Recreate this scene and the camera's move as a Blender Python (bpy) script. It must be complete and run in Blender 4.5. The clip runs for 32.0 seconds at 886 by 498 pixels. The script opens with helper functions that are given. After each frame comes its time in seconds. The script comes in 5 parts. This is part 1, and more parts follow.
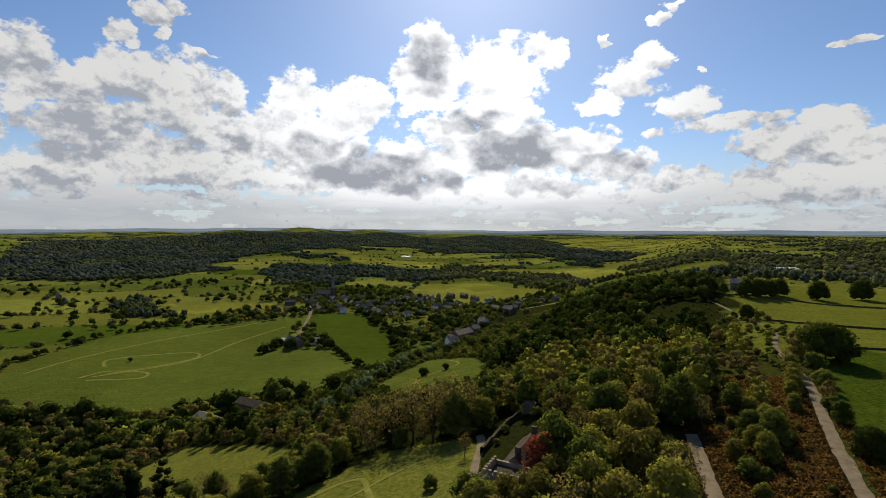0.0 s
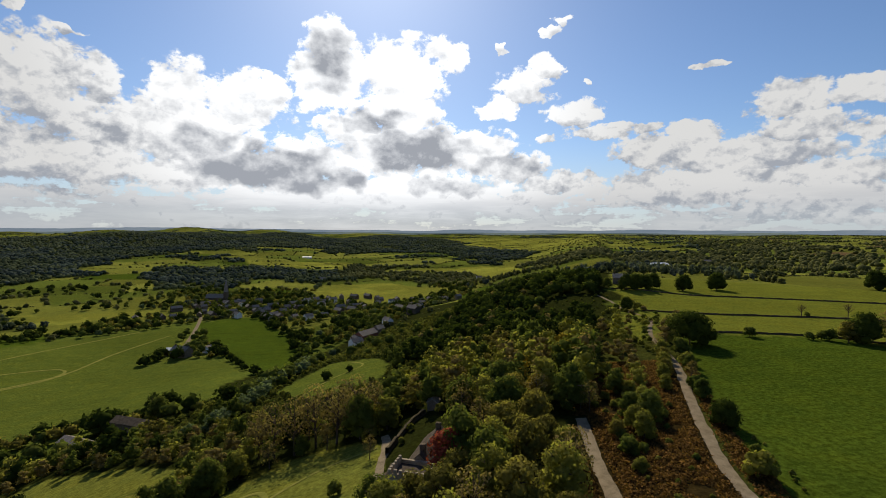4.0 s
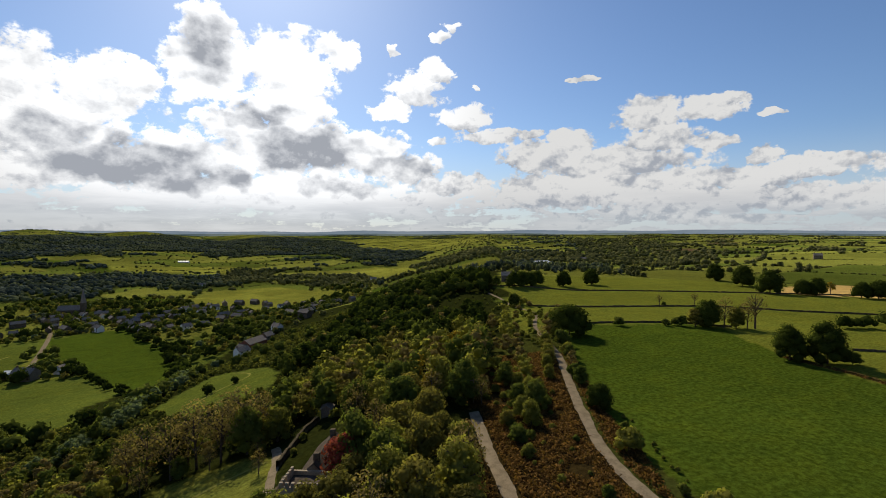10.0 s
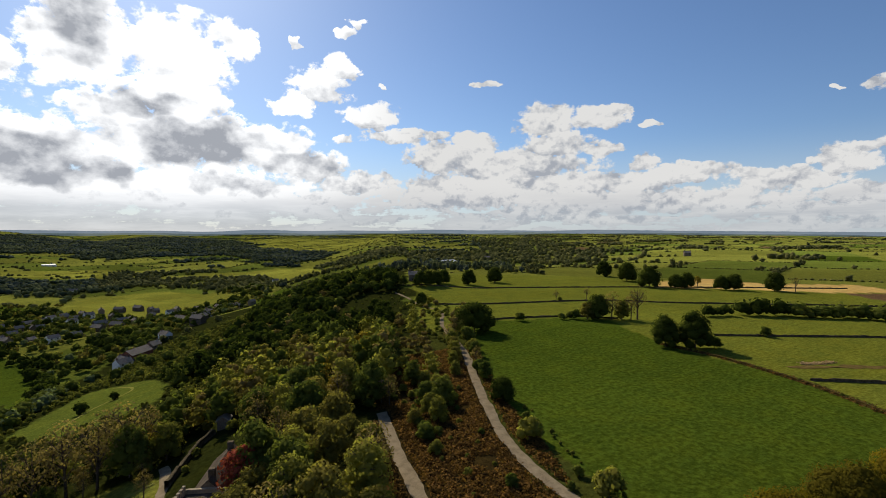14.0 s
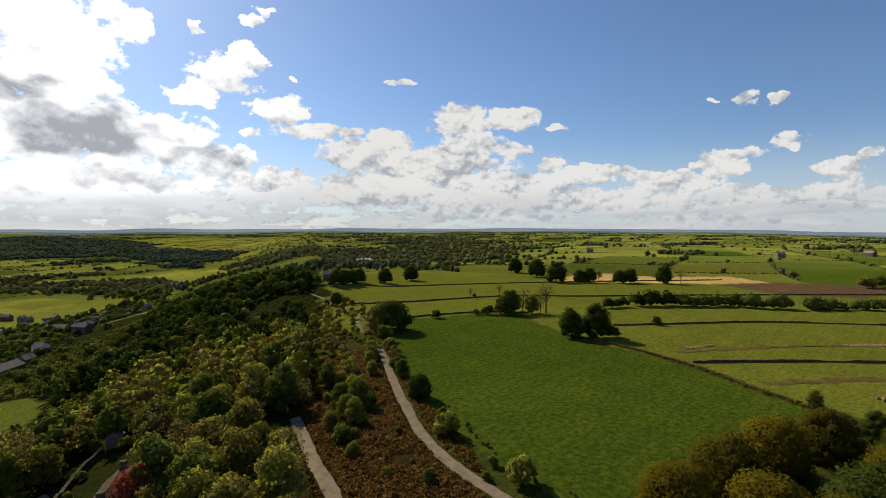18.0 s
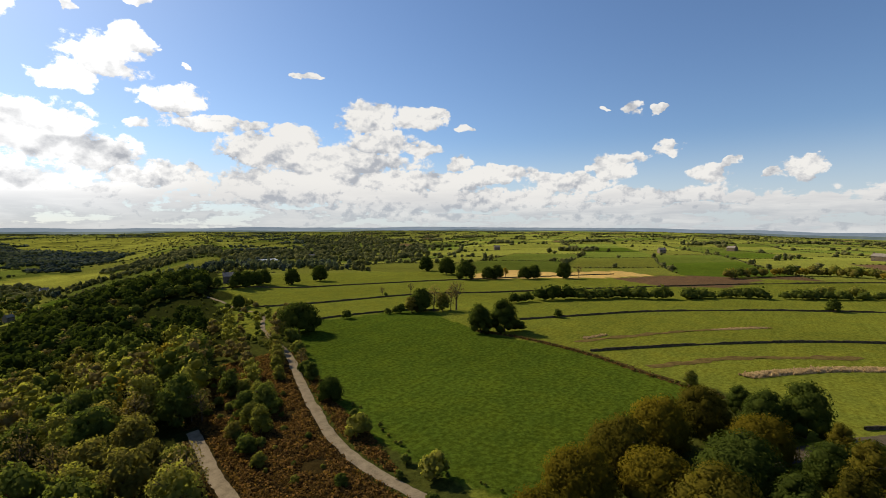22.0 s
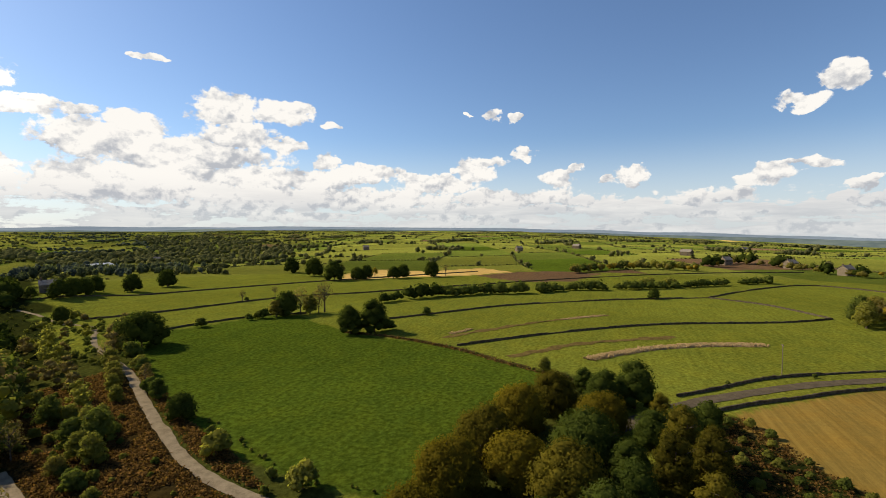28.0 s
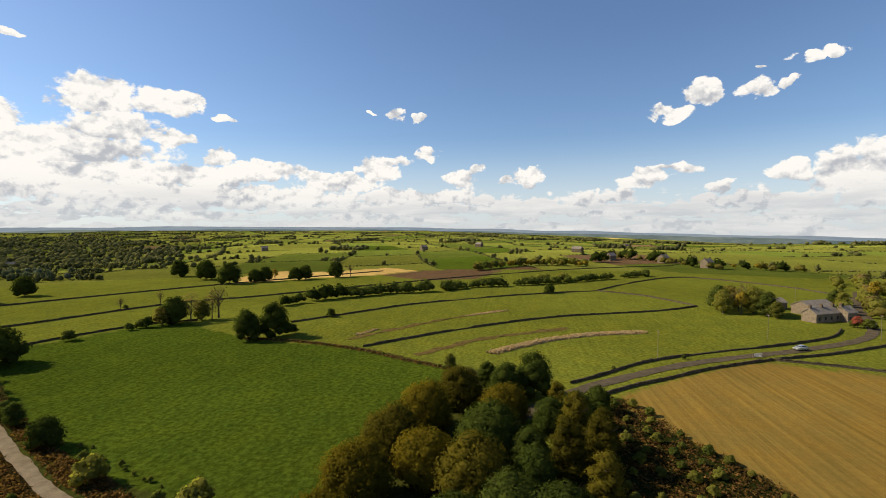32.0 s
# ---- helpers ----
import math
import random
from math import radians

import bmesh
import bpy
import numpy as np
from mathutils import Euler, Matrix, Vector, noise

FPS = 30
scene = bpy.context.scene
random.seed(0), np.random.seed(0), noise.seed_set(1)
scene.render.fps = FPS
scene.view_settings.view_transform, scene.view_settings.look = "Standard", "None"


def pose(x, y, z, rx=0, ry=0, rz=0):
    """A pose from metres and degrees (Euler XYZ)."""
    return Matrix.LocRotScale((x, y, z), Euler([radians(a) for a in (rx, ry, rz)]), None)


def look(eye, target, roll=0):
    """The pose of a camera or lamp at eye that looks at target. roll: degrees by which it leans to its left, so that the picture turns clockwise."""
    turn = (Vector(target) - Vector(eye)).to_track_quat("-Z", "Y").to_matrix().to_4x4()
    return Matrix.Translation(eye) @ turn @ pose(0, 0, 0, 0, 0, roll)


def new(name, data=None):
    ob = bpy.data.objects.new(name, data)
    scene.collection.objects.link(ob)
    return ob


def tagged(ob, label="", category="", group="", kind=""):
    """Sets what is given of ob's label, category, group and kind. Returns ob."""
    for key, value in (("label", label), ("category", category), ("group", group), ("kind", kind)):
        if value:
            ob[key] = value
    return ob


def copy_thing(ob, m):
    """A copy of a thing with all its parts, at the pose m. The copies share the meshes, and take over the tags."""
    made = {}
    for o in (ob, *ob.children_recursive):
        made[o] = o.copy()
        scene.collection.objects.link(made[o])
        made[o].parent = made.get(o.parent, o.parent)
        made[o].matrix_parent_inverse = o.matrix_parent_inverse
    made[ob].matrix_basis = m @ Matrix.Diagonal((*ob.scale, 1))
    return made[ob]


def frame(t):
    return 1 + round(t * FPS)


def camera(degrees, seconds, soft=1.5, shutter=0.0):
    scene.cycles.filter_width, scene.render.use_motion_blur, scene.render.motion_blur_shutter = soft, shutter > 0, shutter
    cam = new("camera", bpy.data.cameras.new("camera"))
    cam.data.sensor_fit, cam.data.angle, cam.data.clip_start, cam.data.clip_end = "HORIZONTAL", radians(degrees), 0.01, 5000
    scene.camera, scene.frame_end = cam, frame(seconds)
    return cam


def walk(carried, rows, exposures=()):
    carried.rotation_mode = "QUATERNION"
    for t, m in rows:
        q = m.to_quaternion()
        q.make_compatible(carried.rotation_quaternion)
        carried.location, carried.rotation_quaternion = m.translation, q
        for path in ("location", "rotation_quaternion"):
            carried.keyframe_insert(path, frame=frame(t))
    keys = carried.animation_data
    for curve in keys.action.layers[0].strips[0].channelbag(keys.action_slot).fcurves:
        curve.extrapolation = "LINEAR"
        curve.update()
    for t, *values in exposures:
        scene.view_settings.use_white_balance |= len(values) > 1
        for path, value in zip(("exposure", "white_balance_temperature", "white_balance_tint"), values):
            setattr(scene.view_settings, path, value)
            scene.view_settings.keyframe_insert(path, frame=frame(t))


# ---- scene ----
cam = camera(85.24, 32.0, soft=0.55)
# t, yaw, pitch, roll of a drone that hovers and turns to its right
ROWS = [
    (0, -0.00, -2.17, -0.49),
    (1, -2.67, -2.24, -0.72),
    (2, -5.71, -2.21, -0.63),
    (3, -8.59, -2.18, -0.57),
    (4, -11.42, -2.12, -0.43),
    (4.5, -12.60, -2.13, -0.42),
    (6.5, -16.66, -2.08, -0.25),
    (7, -17.65, -2.07, -0.23),
    (8, -19.75, -2.03, -0.17),
    (9, -21.89, -2.01, -0.17),
    (10, -23.98, -1.95, -0.12),
    (11, -26.53, -1.93, -0.09),
    (12, -29.55, -1.89, 0.05),
    (13, -32.38, -1.91, -0.07),
    (14, -34.99, -1.96, -0.18),
    (14.5, -36.31, -1.98, -0.23),
    (16.5, -41.42, -2.11, -0.07),
    (17, -42.61, -2.12, -0.07),
    (18, -44.95, -2.14, -0.09),
    (19, -47.29, -2.18, -0.15),
    (20, -49.67, -2.23, -0.14),
    (21, -52.34, -2.27, -0.02),
    (22, -55.53, -2.29, 0.08),
    (23, -58.32, -2.30, 0.07),
    (24, -60.95, -2.31, 0.09),
    (25, -63.70, -2.32, 0.10),
    (25.5, -64.90, -2.29, 0.07),
    (27.5, -69.79, -2.32, 0.16),
    (28, -71.01, -2.33, 0.08),
    (29, -73.80, -2.35, 0.18),
    (30, -76.54, -2.37, 0.32),
    (31, -79.27, -2.37, 0.38),
    (32, -82.27, -2.45, 0.31),
]
DRIFT = 0.02
walk(cam, [(t, pose(DRIFT * t, 0.5 * DRIFT * t, 36.0 - 0.004 * t, 90 + pitch, roll, yaw)) for t, yaw, pitch, roll in ROWS],
     [(0, -0.03, 6250, 10), (10, 0.0, 6250, 10), (19, 0.14, 6350, 10), (26, 0.36, 6550, 10), (32, 0.42, 6600, 10)])

# ---- sky, sun ----
SUN_AZ, SUN_EL = 3.0, 36.0
SUN_POWER, SKY_POWER = 5.0, 0.080
SKY_TINT = (0.90, 1.03, 1.20, 1)
CLOUD_WHITE, CLOUD_WHITE_SUN = (9.3, 9.05, 8.6, 1), (16.0, 15.8, 15.4, 1)
CLOUD_GREY, CLOUD_GREY_SUN, HAZE = (4.7, 4.9, 5.3, 1), (4.7, 4.85, 5.2, 1), (7.0, 7.5, 8.1, 1)


class Tree:
    """Short hand for building node trees."""

    def __init__(self, tree):
        self.tree = tree
        tree.nodes.clear()

    def node(self, kind, *ins):
        n = self.tree.nodes.new(kind)
        for socket, value in zip(n.inputs, ins):
            self.put(socket, value)
        return n

    def put(self, socket, value):
        if value is None:
            return
        if isinstance(value, bpy.types.NodeSocket):
            self.tree.links.new(value, socket)
        else:
            socket.default_value = value

    def math(self, op, a, b=None, c=None):
        n = self.tree.nodes.new("ShaderNodeMath")
        n.operation = op
        for socket, value in zip(n.inputs, (a, b, c)):
            self.put(socket, value)
        return n.outputs[0]

    def vec(self, op, a, b=None, c=None):
        n = self.tree.nodes.new("ShaderNodeVectorMath")
        n.operation = op
        for socket, value in zip(n.inputs, (a, b, c)):
            self.put(socket, value)
        return n.outputs["Value"] if op in ("LENGTH", "DOT_PRODUCT", "DISTANCE") else n.outputs[0]

    def noise(self, vector, scale, detail=4.0, rough=0.5, warp=0.0):
        n = self.node("ShaderNodeTexNoise")
        for key, value in (("Vector", vector), ("Scale", scale), ("Detail", detail), ("Roughness", rough), ("Distortion", warp)):
            self.put(n.inputs[key], value)
        return n.outputs[0]

    def ramp(self, value, low, high, a=0.0, b=1.0, smooth=True):
        n = self.node("ShaderNodeMapRange", value, low, high, a, b)
        n.interpolation_type = "SMOOTHSTEP" if smooth else "LINEAR"
        return n.outputs[0]

    def mix(self, k, a, b):
        n = self.tree.nodes.new("ShaderNodeMix")
        n.data_type = "RGBA"
        self.put(n.inputs[0], k), self.put(n.inputs[6], a), self.put(n.inputs[7], b)
        return n.outputs[2]

    def mult(self, a, b):
        n = self.tree.nodes.new("ShaderNodeMix")
        n.data_type, n.blend_type = "RGBA", "MULTIPLY"
        self.put(n.inputs[0], 1.0), self.put(n.inputs[6], a), self.put(n.inputs[7], b)
        return n.outputs[2]


# clouds: bearing, height, half width, half height in degrees
LEFT_BANK = ((-41.6, 14.2, 3.3, 3), (-37.3, 13.1, 4.4, 2.1), (-32.8, 14.4, 4.7, 2.7), (-28.4, 12.9, 4.9, 4.4), (-35.2, 9.9, 6.7, 2.6), (-23.6, 13.8, 1.7, 2.7), (-17.2, 13.8, 3.6, 3.3), (-10.9, 13.6, 5.1, 3.2), (-18.4, 9.8, 11.9, 3.7), (-8.6, 14.6, 2.5, 2.3), (-29.5, 6.6, 14.1, 2.9), (-39.1, 4.8, 5.3, 2.6), (-33.9, 18.5, 1.5, 1.1), (-30.8, 20.7, 1.8, 1), (-28.8, 21.8, 1.5, 0.7), (-26.3, 17.7, 1, 0.3), (-30.1, 18.9, 0.6, 0.7), (-41.1, 1.1, 11.6, 1.5))
TOWER = ((-1.8, 20.5, 3.2, 2.7), (-1.4, 17, 4.8, 3.7), (6.2, 17.8, 5.9, 3.8), (11.6, 20, 2.7, 1.9), (5.6, 13.6, 5.6, 2.8), (1, 11.6, 4.8, 1.5), (7.6, 9.5, 8.5, 3.2), (16.5, 8.6, 4.6, 3), (-4.3, 7.8, 6.3, 2.6), (-12.2, 6.2, 12.6, 2.7), (4.4, 4.6, 16.8, 2.4), (23.8, 21.7, 1.4, 0.7), (39.5, 16.7, 0.9, 0.3))
MIDDLE = ((20.7, 16.1, 3.4, 2.3), (23.3, 18.2, 1.6, 1.3), (17.4, 14.2, 2.5, 1.2), (26.6, 13.1, 3.2, 1.6), (29.3, 11, 4.7, 0.8), (34, 11.3, 1.7, 0.6), (23.3, 10.6, 1.6, 0.7), (25, 22.7, 1.2, 0.6), (40.5, 16.8, 1.2, 0.4), (18.3, 19.9, 0.4, 0.6), (27.6, 16.4, 0.6, 0.4), (36, 8.6, 5.3, 1.9), (39.2, 10.2, 2.9, 1.4), (46.8, 12.7, 3.3, 1.8), (52.6, 12.8, 3.3, 1.2), (54.8, 13.3, 1.5, 0.6), (53.2, 9.4, 1.9, 0.9), (48.6, 10.2, 3.5, 1.5), (58.3, 11.7, 1.3, 0.4), (43.7, 7.8, 9.4, 1.4), (56.8, 7.5, 1.4, 0.8))
MIDDLE_LOW = ((25.3, 5.5, 4.7, 1.7), (41.2, 5.3, 9.6, 2.1), (49.8, 5.7, 6.5, 1.5), (60.6, 6.1, 5.4, 0.8), (68.7, 5.7, 3.2, 0.9), (58.7, 4.1, 2, 0.6), (63.1, 3.6, 4.2, 1), (52.7, 3.1, 9, 1.1), (20, 7.4, 3.9, 1.9), (68.7, 3.2, 3.6, 0.9), (17.4, 3.5, 10.2, 1.6))
RIGHT = ((35.5, 9, 4.5, 1.9), (38.1, 10.9, 2, 0.8), (43.1, 7.7, 8.6, 2.3), (37, 4.5, 10.4, 2), (57.3, 7.7, 1.8, 0.8), (62, 6.4, 5.3, 0.9), (55.4, 5.6, 6.5, 1.3), (69, 5.1, 2.7, 1.1), (74.6, 6.7, 2.5, 1.4), (76.5, 7.6, 2.1, 0.8), (80.3, 8.6, 1.4, 0.8), (70.6, 5.4, 4.6, 1.2), (84.9, 5.7, 2, 1.3), (86.3, 6.9, 0.8, 0.7), (91.9, 5.7, 1.8, 1.1), (89.8, 5.7, 0.7, 0.5), (76.8, 12.9, 1.1, 0.8), (79.3, 12.8, 0.6, 0.4), (73.8, 13.2, 0.5, 0.2))
RIGHT_LOW = ((50.2, 3.7, 9.3, 1.5), (63.3, 3.5, 8, 1.5), (79.1, 3.5, 9.4, 1.1), (88.1, 3.2, 3.4, 0.9), (92.5, 3, 3.7, 0.9), (97.9, 3, 1.6, 0.7), (102.4, 3.4, 2.1, 1.2), (95.5, 2, 9.9, 0.7), (75.9, 2.1, 16.4, 0.8))
FAR_RIGHT = ((107.3, 11.9, 2.1, 0.9), (110.2, 13.6, 1.8, 1.2), (115.1, 13.2, 1.7, 0.9), (117.8, 13.4, 1, 0.5), (119.1, 15.4, 1.1, 0.7), (120.9, 15.7, 0.9, 0.5), (116, 15, 0.5, 0.2), (104.9, 5.3, 3.1, 0.9), (107.9, 6.1, 2.5, 0.6), (118, 5.5, 1.5, 1.1), (121.4, 4.4, 2.2, 1.4), (123.8, 2.7, 1.6, 0.9), (111.9, 4.1, 1.2, 0.5), (113.4, 2.8, 3.4, 0.7), (117.6, 2.4, 4, 0.8), (100.2, 3.2, 3.6, 0.8), (108.2, 1.8, 11.9, 0.7), (122.2, 1.5, 5.5, 0.7))
BEHIND = ((-60, 12, 9, 6), (-52, 8, 10, 5), (-85, 9, 12, 6), (125, 5, 5, 3), (134, 9, 4, 3), (140, 6, 9, 3), (155, 12, 9, 5), (175, 9, 14, 5), (-150, 10, 18, 5), (-115, 8, 12, 5))
CLOUDS = LEFT_BANK + TOWER + MIDDLE + MIDDLE_LOW + RIGHT + RIGHT_LOW + FAR_RIGHT + BEHIND
# shaded bellies: the same, and how grey
BELLIES = ((-2.3, 18.6, 3.4, 3.4, 0.72), (1.8, 12.5, 4.8, 1.5, 0.8), (7.3, 9.2, 7.2, 2.9, 1), (11.8, 11, 3.1, 1.7, 0.8), (-8.9, 6.7, 8.4, 2.8, 0.9), (-3.3, 5.3, 5.3, 1.5, 0.8), (-14.7, 8.9, 3.9, 1.6, 0.7), (-37.6, 8.7, 4, 2.7, 1), (-32.6, 12.3, 3.3, 2, 0.8), (-40.5, 13.3, 3.8, 1.6, 0.7), (-23.3, 8.7, 2.6, 1.8, 0.7), (19.3, 7.6, 3, 1.6, 0.7), (-22.8, 4.7, 1.7, 0.9, 0.6), (-39.1, 4.2, 3.2, 1, 0.7), (12.5, 5.6, 5.7, 1.4, 0.6), (-29.5, 8.1, 3, 1.4, 0.6), (37.6, 7, 4.6, 0.8, 0.5), (64, 3.7, 2.7, 0.5, 0.3))
world = bpy.data.worlds.new("sky")
world.use_nodes = True
scene.world = world
w = Tree(world.node_tree)
way = w.node("ShaderNodeTexCoord").outputs["Generated"]
heaven = w.node("ShaderNodeTexSky")
heaven.sky_type, heaven.sun_disc = "NISHITA", False
heaven.sun_elevation, heaven.sun_rotation = radians(SUN_EL), radians(SUN_AZ)
heaven.altitude, heaven.air_density, heaven.dust_density, heaven.ozone_density = 300, 1.0, 0.6, 1.6
sky = heaven.outputs[0]
axes = w.node("ShaderNodeSeparateXYZ", way).outputs
bearing = w.math("MULTIPLY", w.math("ARCTAN2", axes[0], axes[1]), 57.2958)
height = w.math("MULTIPLY", w.math("ARCSINE", axes[2]), 57.2958)
spot = w.node("ShaderNodeCombineXYZ", bearing, height, 0.0).outputs[0]
tall_way = w.vec("MULTIPLY", way, (1, 1, 1.3))
TO_LIGHT = (0.0, 0.008, 0.024)


def shifts(scale, detail, rough, warp, far):
    """A noise, and how much it falls off towards the light."""
    here = w.noise(tall_way, scale, detail, rough, warp)
    there = w.noise(w.vec("ADD", tall_way, tuple(far * v for v in TO_LIGHT)), scale, detail, rough, warp)
    return here, w.math("SUBTRACT", here, there)


swirl = w.noise(tall_way, 8.0, 4.0, 0.5, 0.3)
body, body_lit = shifts(13.0, 6.0, 0.55, 0.15, 1.2)
frill, frill_lit = shifts(38.0, 6.0, 0.6, 0.2, 0.45)
fine = w.noise(tall_way, 120.0, 4.0, 0.6, 0.1)
streak = w.noise(w.vec("MULTIPLY", way, (1, 1, 7.0)), 6.0, 6.0, 0.6, 0.2)
stir = w.node("ShaderNodeTexNoise")
w.put(stir.inputs["Vector"], tall_way), w.put(stir.inputs["Scale"], 20.0), w.put(stir.inputs["Detail"], 4.0)
spot = w.vec("ADD", spot, w.vec("MULTIPLY", w.vec("SUBTRACT", stir.outputs["Color"], (0.5, 0.5, 0.5)), (5.0, 3.0, 0)))
lofty = w.node("ShaderNodeSeparateXYZ", spot).outputs[1]
sway = w.node("ShaderNodeTexNoise")
w.put(sway.inputs["Vector"], tall_way), w.put(sway.inputs["Scale"], 17.0), w.put(sway.inputs["Detail"], 1.5)
calm = w.vec("ADD", w.node("ShaderNodeCombineXYZ", bearing, height, 0.0).outputs[0], w.vec("MULTIPLY", w.vec("SUBTRACT", sway.outputs["Color"], (0.5, 0.5, 0.5)), (9.0, 4.5, 0)))


def reach(at, az, el, wide, tall):
    """How far out a place in the sky is from the middle of an oval, 1 at its rim."""
    return w.vec("LENGTH", w.vec("MULTIPLY_ADD", at, (1 / wide, 1 / tall, 0), (-az / wide, -el / tall, 0)))


bulk = head = None
for az, el, wide, tall in CLOUDS:
    one = w.math("SUBTRACT", 1.30, reach(spot, az, el, wide, tall))
    lift = w.math("MULTIPLY_ADD", lofty, 1 / tall, -el / tall)
    if bulk is None:
        bulk, head = one, lift
        continue
    inner = w.math("GREATER_THAN", one, bulk)
    head = w.math("ADD", head, w.math("MULTIPLY", inner, w.math("SUBTRACT", lift, head)))
    bulk = w.math("MAXIMUM", bulk, one)
deck = w.math("MULTIPLY", w.ramp(height, w.ramp(bearing, 40.0, 15.0, 5.5, 8.5), 1.0), w.ramp(streak, w.ramp(bearing, 40.0, 15.0, 0.36, 0.26), 0.6, 0.0, 0.9))
bulk = w.math("MAXIMUM", w.math("MAXIMUM", bulk, deck), 0.0)
belly = None
for az, el, wide, tall, grey in BELLIES:
    one = w.math("MULTIPLY", w.ramp(reach(calm, az, el, wide, tall), 1.3, 0.5), grey)
    belly = one if belly is None else w.math("MAXIMUM", belly, one)
ragged = w.math("ADD", w.math("MULTIPLY", w.math("SUBTRACT", body, 0.5), 1.2), w.math("ADD", w.math("MULTIPLY", w.math("SUBTRACT", frill, 0.5), 1.5), w.math("MULTIPLY", w.math("SUBTRACT", fine, 0.5), 0.5)))
dense = w.math("ADD", bulk, w.math("MULTIPLY", w.ramp(bulk, 0.0, 0.3), ragged))
mask = w.ramp(dense, 0.18, 0.48)
toward = w.ramp(w.vec("DOT_PRODUCT", way, (0.04, 0.94, 0.33)), 0.84, 1.0)
billow = w.math("ADD", w.math("MULTIPLY", body_lit, 3.6), w.math("MULTIPLY", frill_lit, w.ramp(toward, 0.0, 0.8, 2.8, 1.2)))
under = w.ramp(w.math("ADD", head, w.math("MULTIPLY", w.math("SUBTRACT", swirl, 0.5), 2.2)), 0.35, -0.9, 0.0, 0.42)
belly = w.math("MULTIPLY", belly, w.ramp(w.math("ADD", bulk, w.math("MULTIPLY", body, 0.25)), 0.2, 0.75))
thick = w.math("ADD", w.math("MAXIMUM", belly, w.math("MULTIPLY", under, w.ramp(toward, 0.2, 1.0, 1.0, 0.55))), w.math("MULTIPLY_ADD", billow, w.ramp(toward, 0.0, 1.0, -1.0, -0.5), 0.02))
thick = w.ramp(thick, 0.0, 1.0, 0.0, 1.0, False)
grey = w.mix(toward, CLOUD_GREY, CLOUD_GREY_SUN)
white = w.mix(toward, CLOUD_WHITE, CLOUD_WHITE_SUN)
low_grey = w.math("MULTIPLY", w.ramp(height, 6.0, 0.5), w.ramp(streak, 0.3, 0.7, 0.98, w.ramp(bearing, 55.0, 20.0, 0.25, 0.62)))
cloud = w.mix(w.math("MAXIMUM", thick, low_grey), white, grey)
haze = w.ramp(height, 11.0, 0.0)
blue = w.mult(sky, SKY_TINT)
open_sky = w.mix(w.math("MULTIPLY", haze, 0.65), blue, HAZE)
colour = w.mix(w.math("MULTIPLY", mask, w.ramp(height, 0.0, 4.0, 0.65, 1.0)), open_sky, cloud)
back = w.node("ShaderNodeBackground", colour, SKY_POWER)
w.node("ShaderNodeOutputWorld", back.outputs[0])

sun_data = bpy.data.lights.new("sun", "SUN")
sun_data.energy, sun_data.angle, sun_data.color = SUN_POWER, radians(0.6), (1.0, 0.87, 0.62)
sun = new("sun", sun_data)
toward_sun = Vector((math.sin(radians(SUN_AZ)) * math.cos(radians(SUN_EL)), math.cos(radians(SUN_AZ)) * math.cos(radians(SUN_EL)), math.sin(radians(SUN_EL))))
sun.matrix_world = look(toward_sun * 400, (0, 0, 0))

# ---- lie of the land ----
EYE_Z = 36.0
EDGE, EDGE_LEFT = (42.0, 52.0), (-0.87, 0.49)     # brow of the plateau and the way down from it


SKYLINE = ((-60, -42, -18, 0, 34, 58, 80, 95, 111, 125, 150), (-0.2, -0.2, 0.2, 0.05, 0.25, 0.3, 0.1, -0.3, -0.75, -1.05, -1.1))


def step(a, b, v):
    k = np.clip((np.asarray(v, float) - a) / (b - a), 0, 1)
    return k * k * (3 - 2 * k)


def waves(x, y, size, seed):
    """Smooth hills between about -1 and 1."""
    r = np.random.RandomState(seed)
    total = np.zeros_like(np.asarray(x, float))
    for k in range(7):
        a, f, p = r.uniform(0, 6.28), r.uniform(0.5, 1.7) / size * 6.28, r.uniform(0, 6.28)
        total = total + np.sin((x * np.cos(a) + y * np.sin(a)) * f + p)
    return total / 3.2


def land(x, y):
    """Height of the ground over the big field on the plateau."""
    x, y = np.asarray(x, float), np.asarray(y, float)
    far, az = np.hypot(x, y), np.degrees(np.arctan2(x, y))
    s = (x - EDGE[0]) * EDGE_LEFT[0] + (y - EDGE[1]) * EDGE_LEFT[1]
    valley = np.interp(s, [-4000, -6, 20, 46, 120, 200, 260, 330, 480, 900, 1500, 2600, 4500],
                       [0, 0, -3.5, -9, -29, -53, -62, -66, -68, -68, -60, -20, 30])
    valley = valley + 3.0 * step(60, 200, s) * waves(x, y, 260, 3)
    plain = -16 * step(430, 950, far) * step(66, 46, az) + 5 * step(250, 1300, far) * waves(x, y, 900, 5)
    blend = step(-30, 12, s)
    z = valley * blend + plain * (1 - blend)
    skyline = np.interp(az, SKYLINE[0], SKYLINE[1]) - np.interp(az, [-60, -28, -22, -8, -3, 10, 30, 88, 98, 112], [0.50, 0.46, 0.20, 0.20, 0.50, 0.48, 0.42, 0.36, 0.6, 0.95])
    rise = EYE_Z - 7 + 4400 * np.radians(skyline) + 6 * waves(x, y, 1500, 8) + 14 * step(20, -5, az) * waves(x, y, 800, 9)
    z = z + (rise - z) * step(800, 4300, far)
    knoll = np.hypot((x - 128) / 60, (y - 312) / 75)
    return z + 9 * step(1.6, 0.2, knoll)
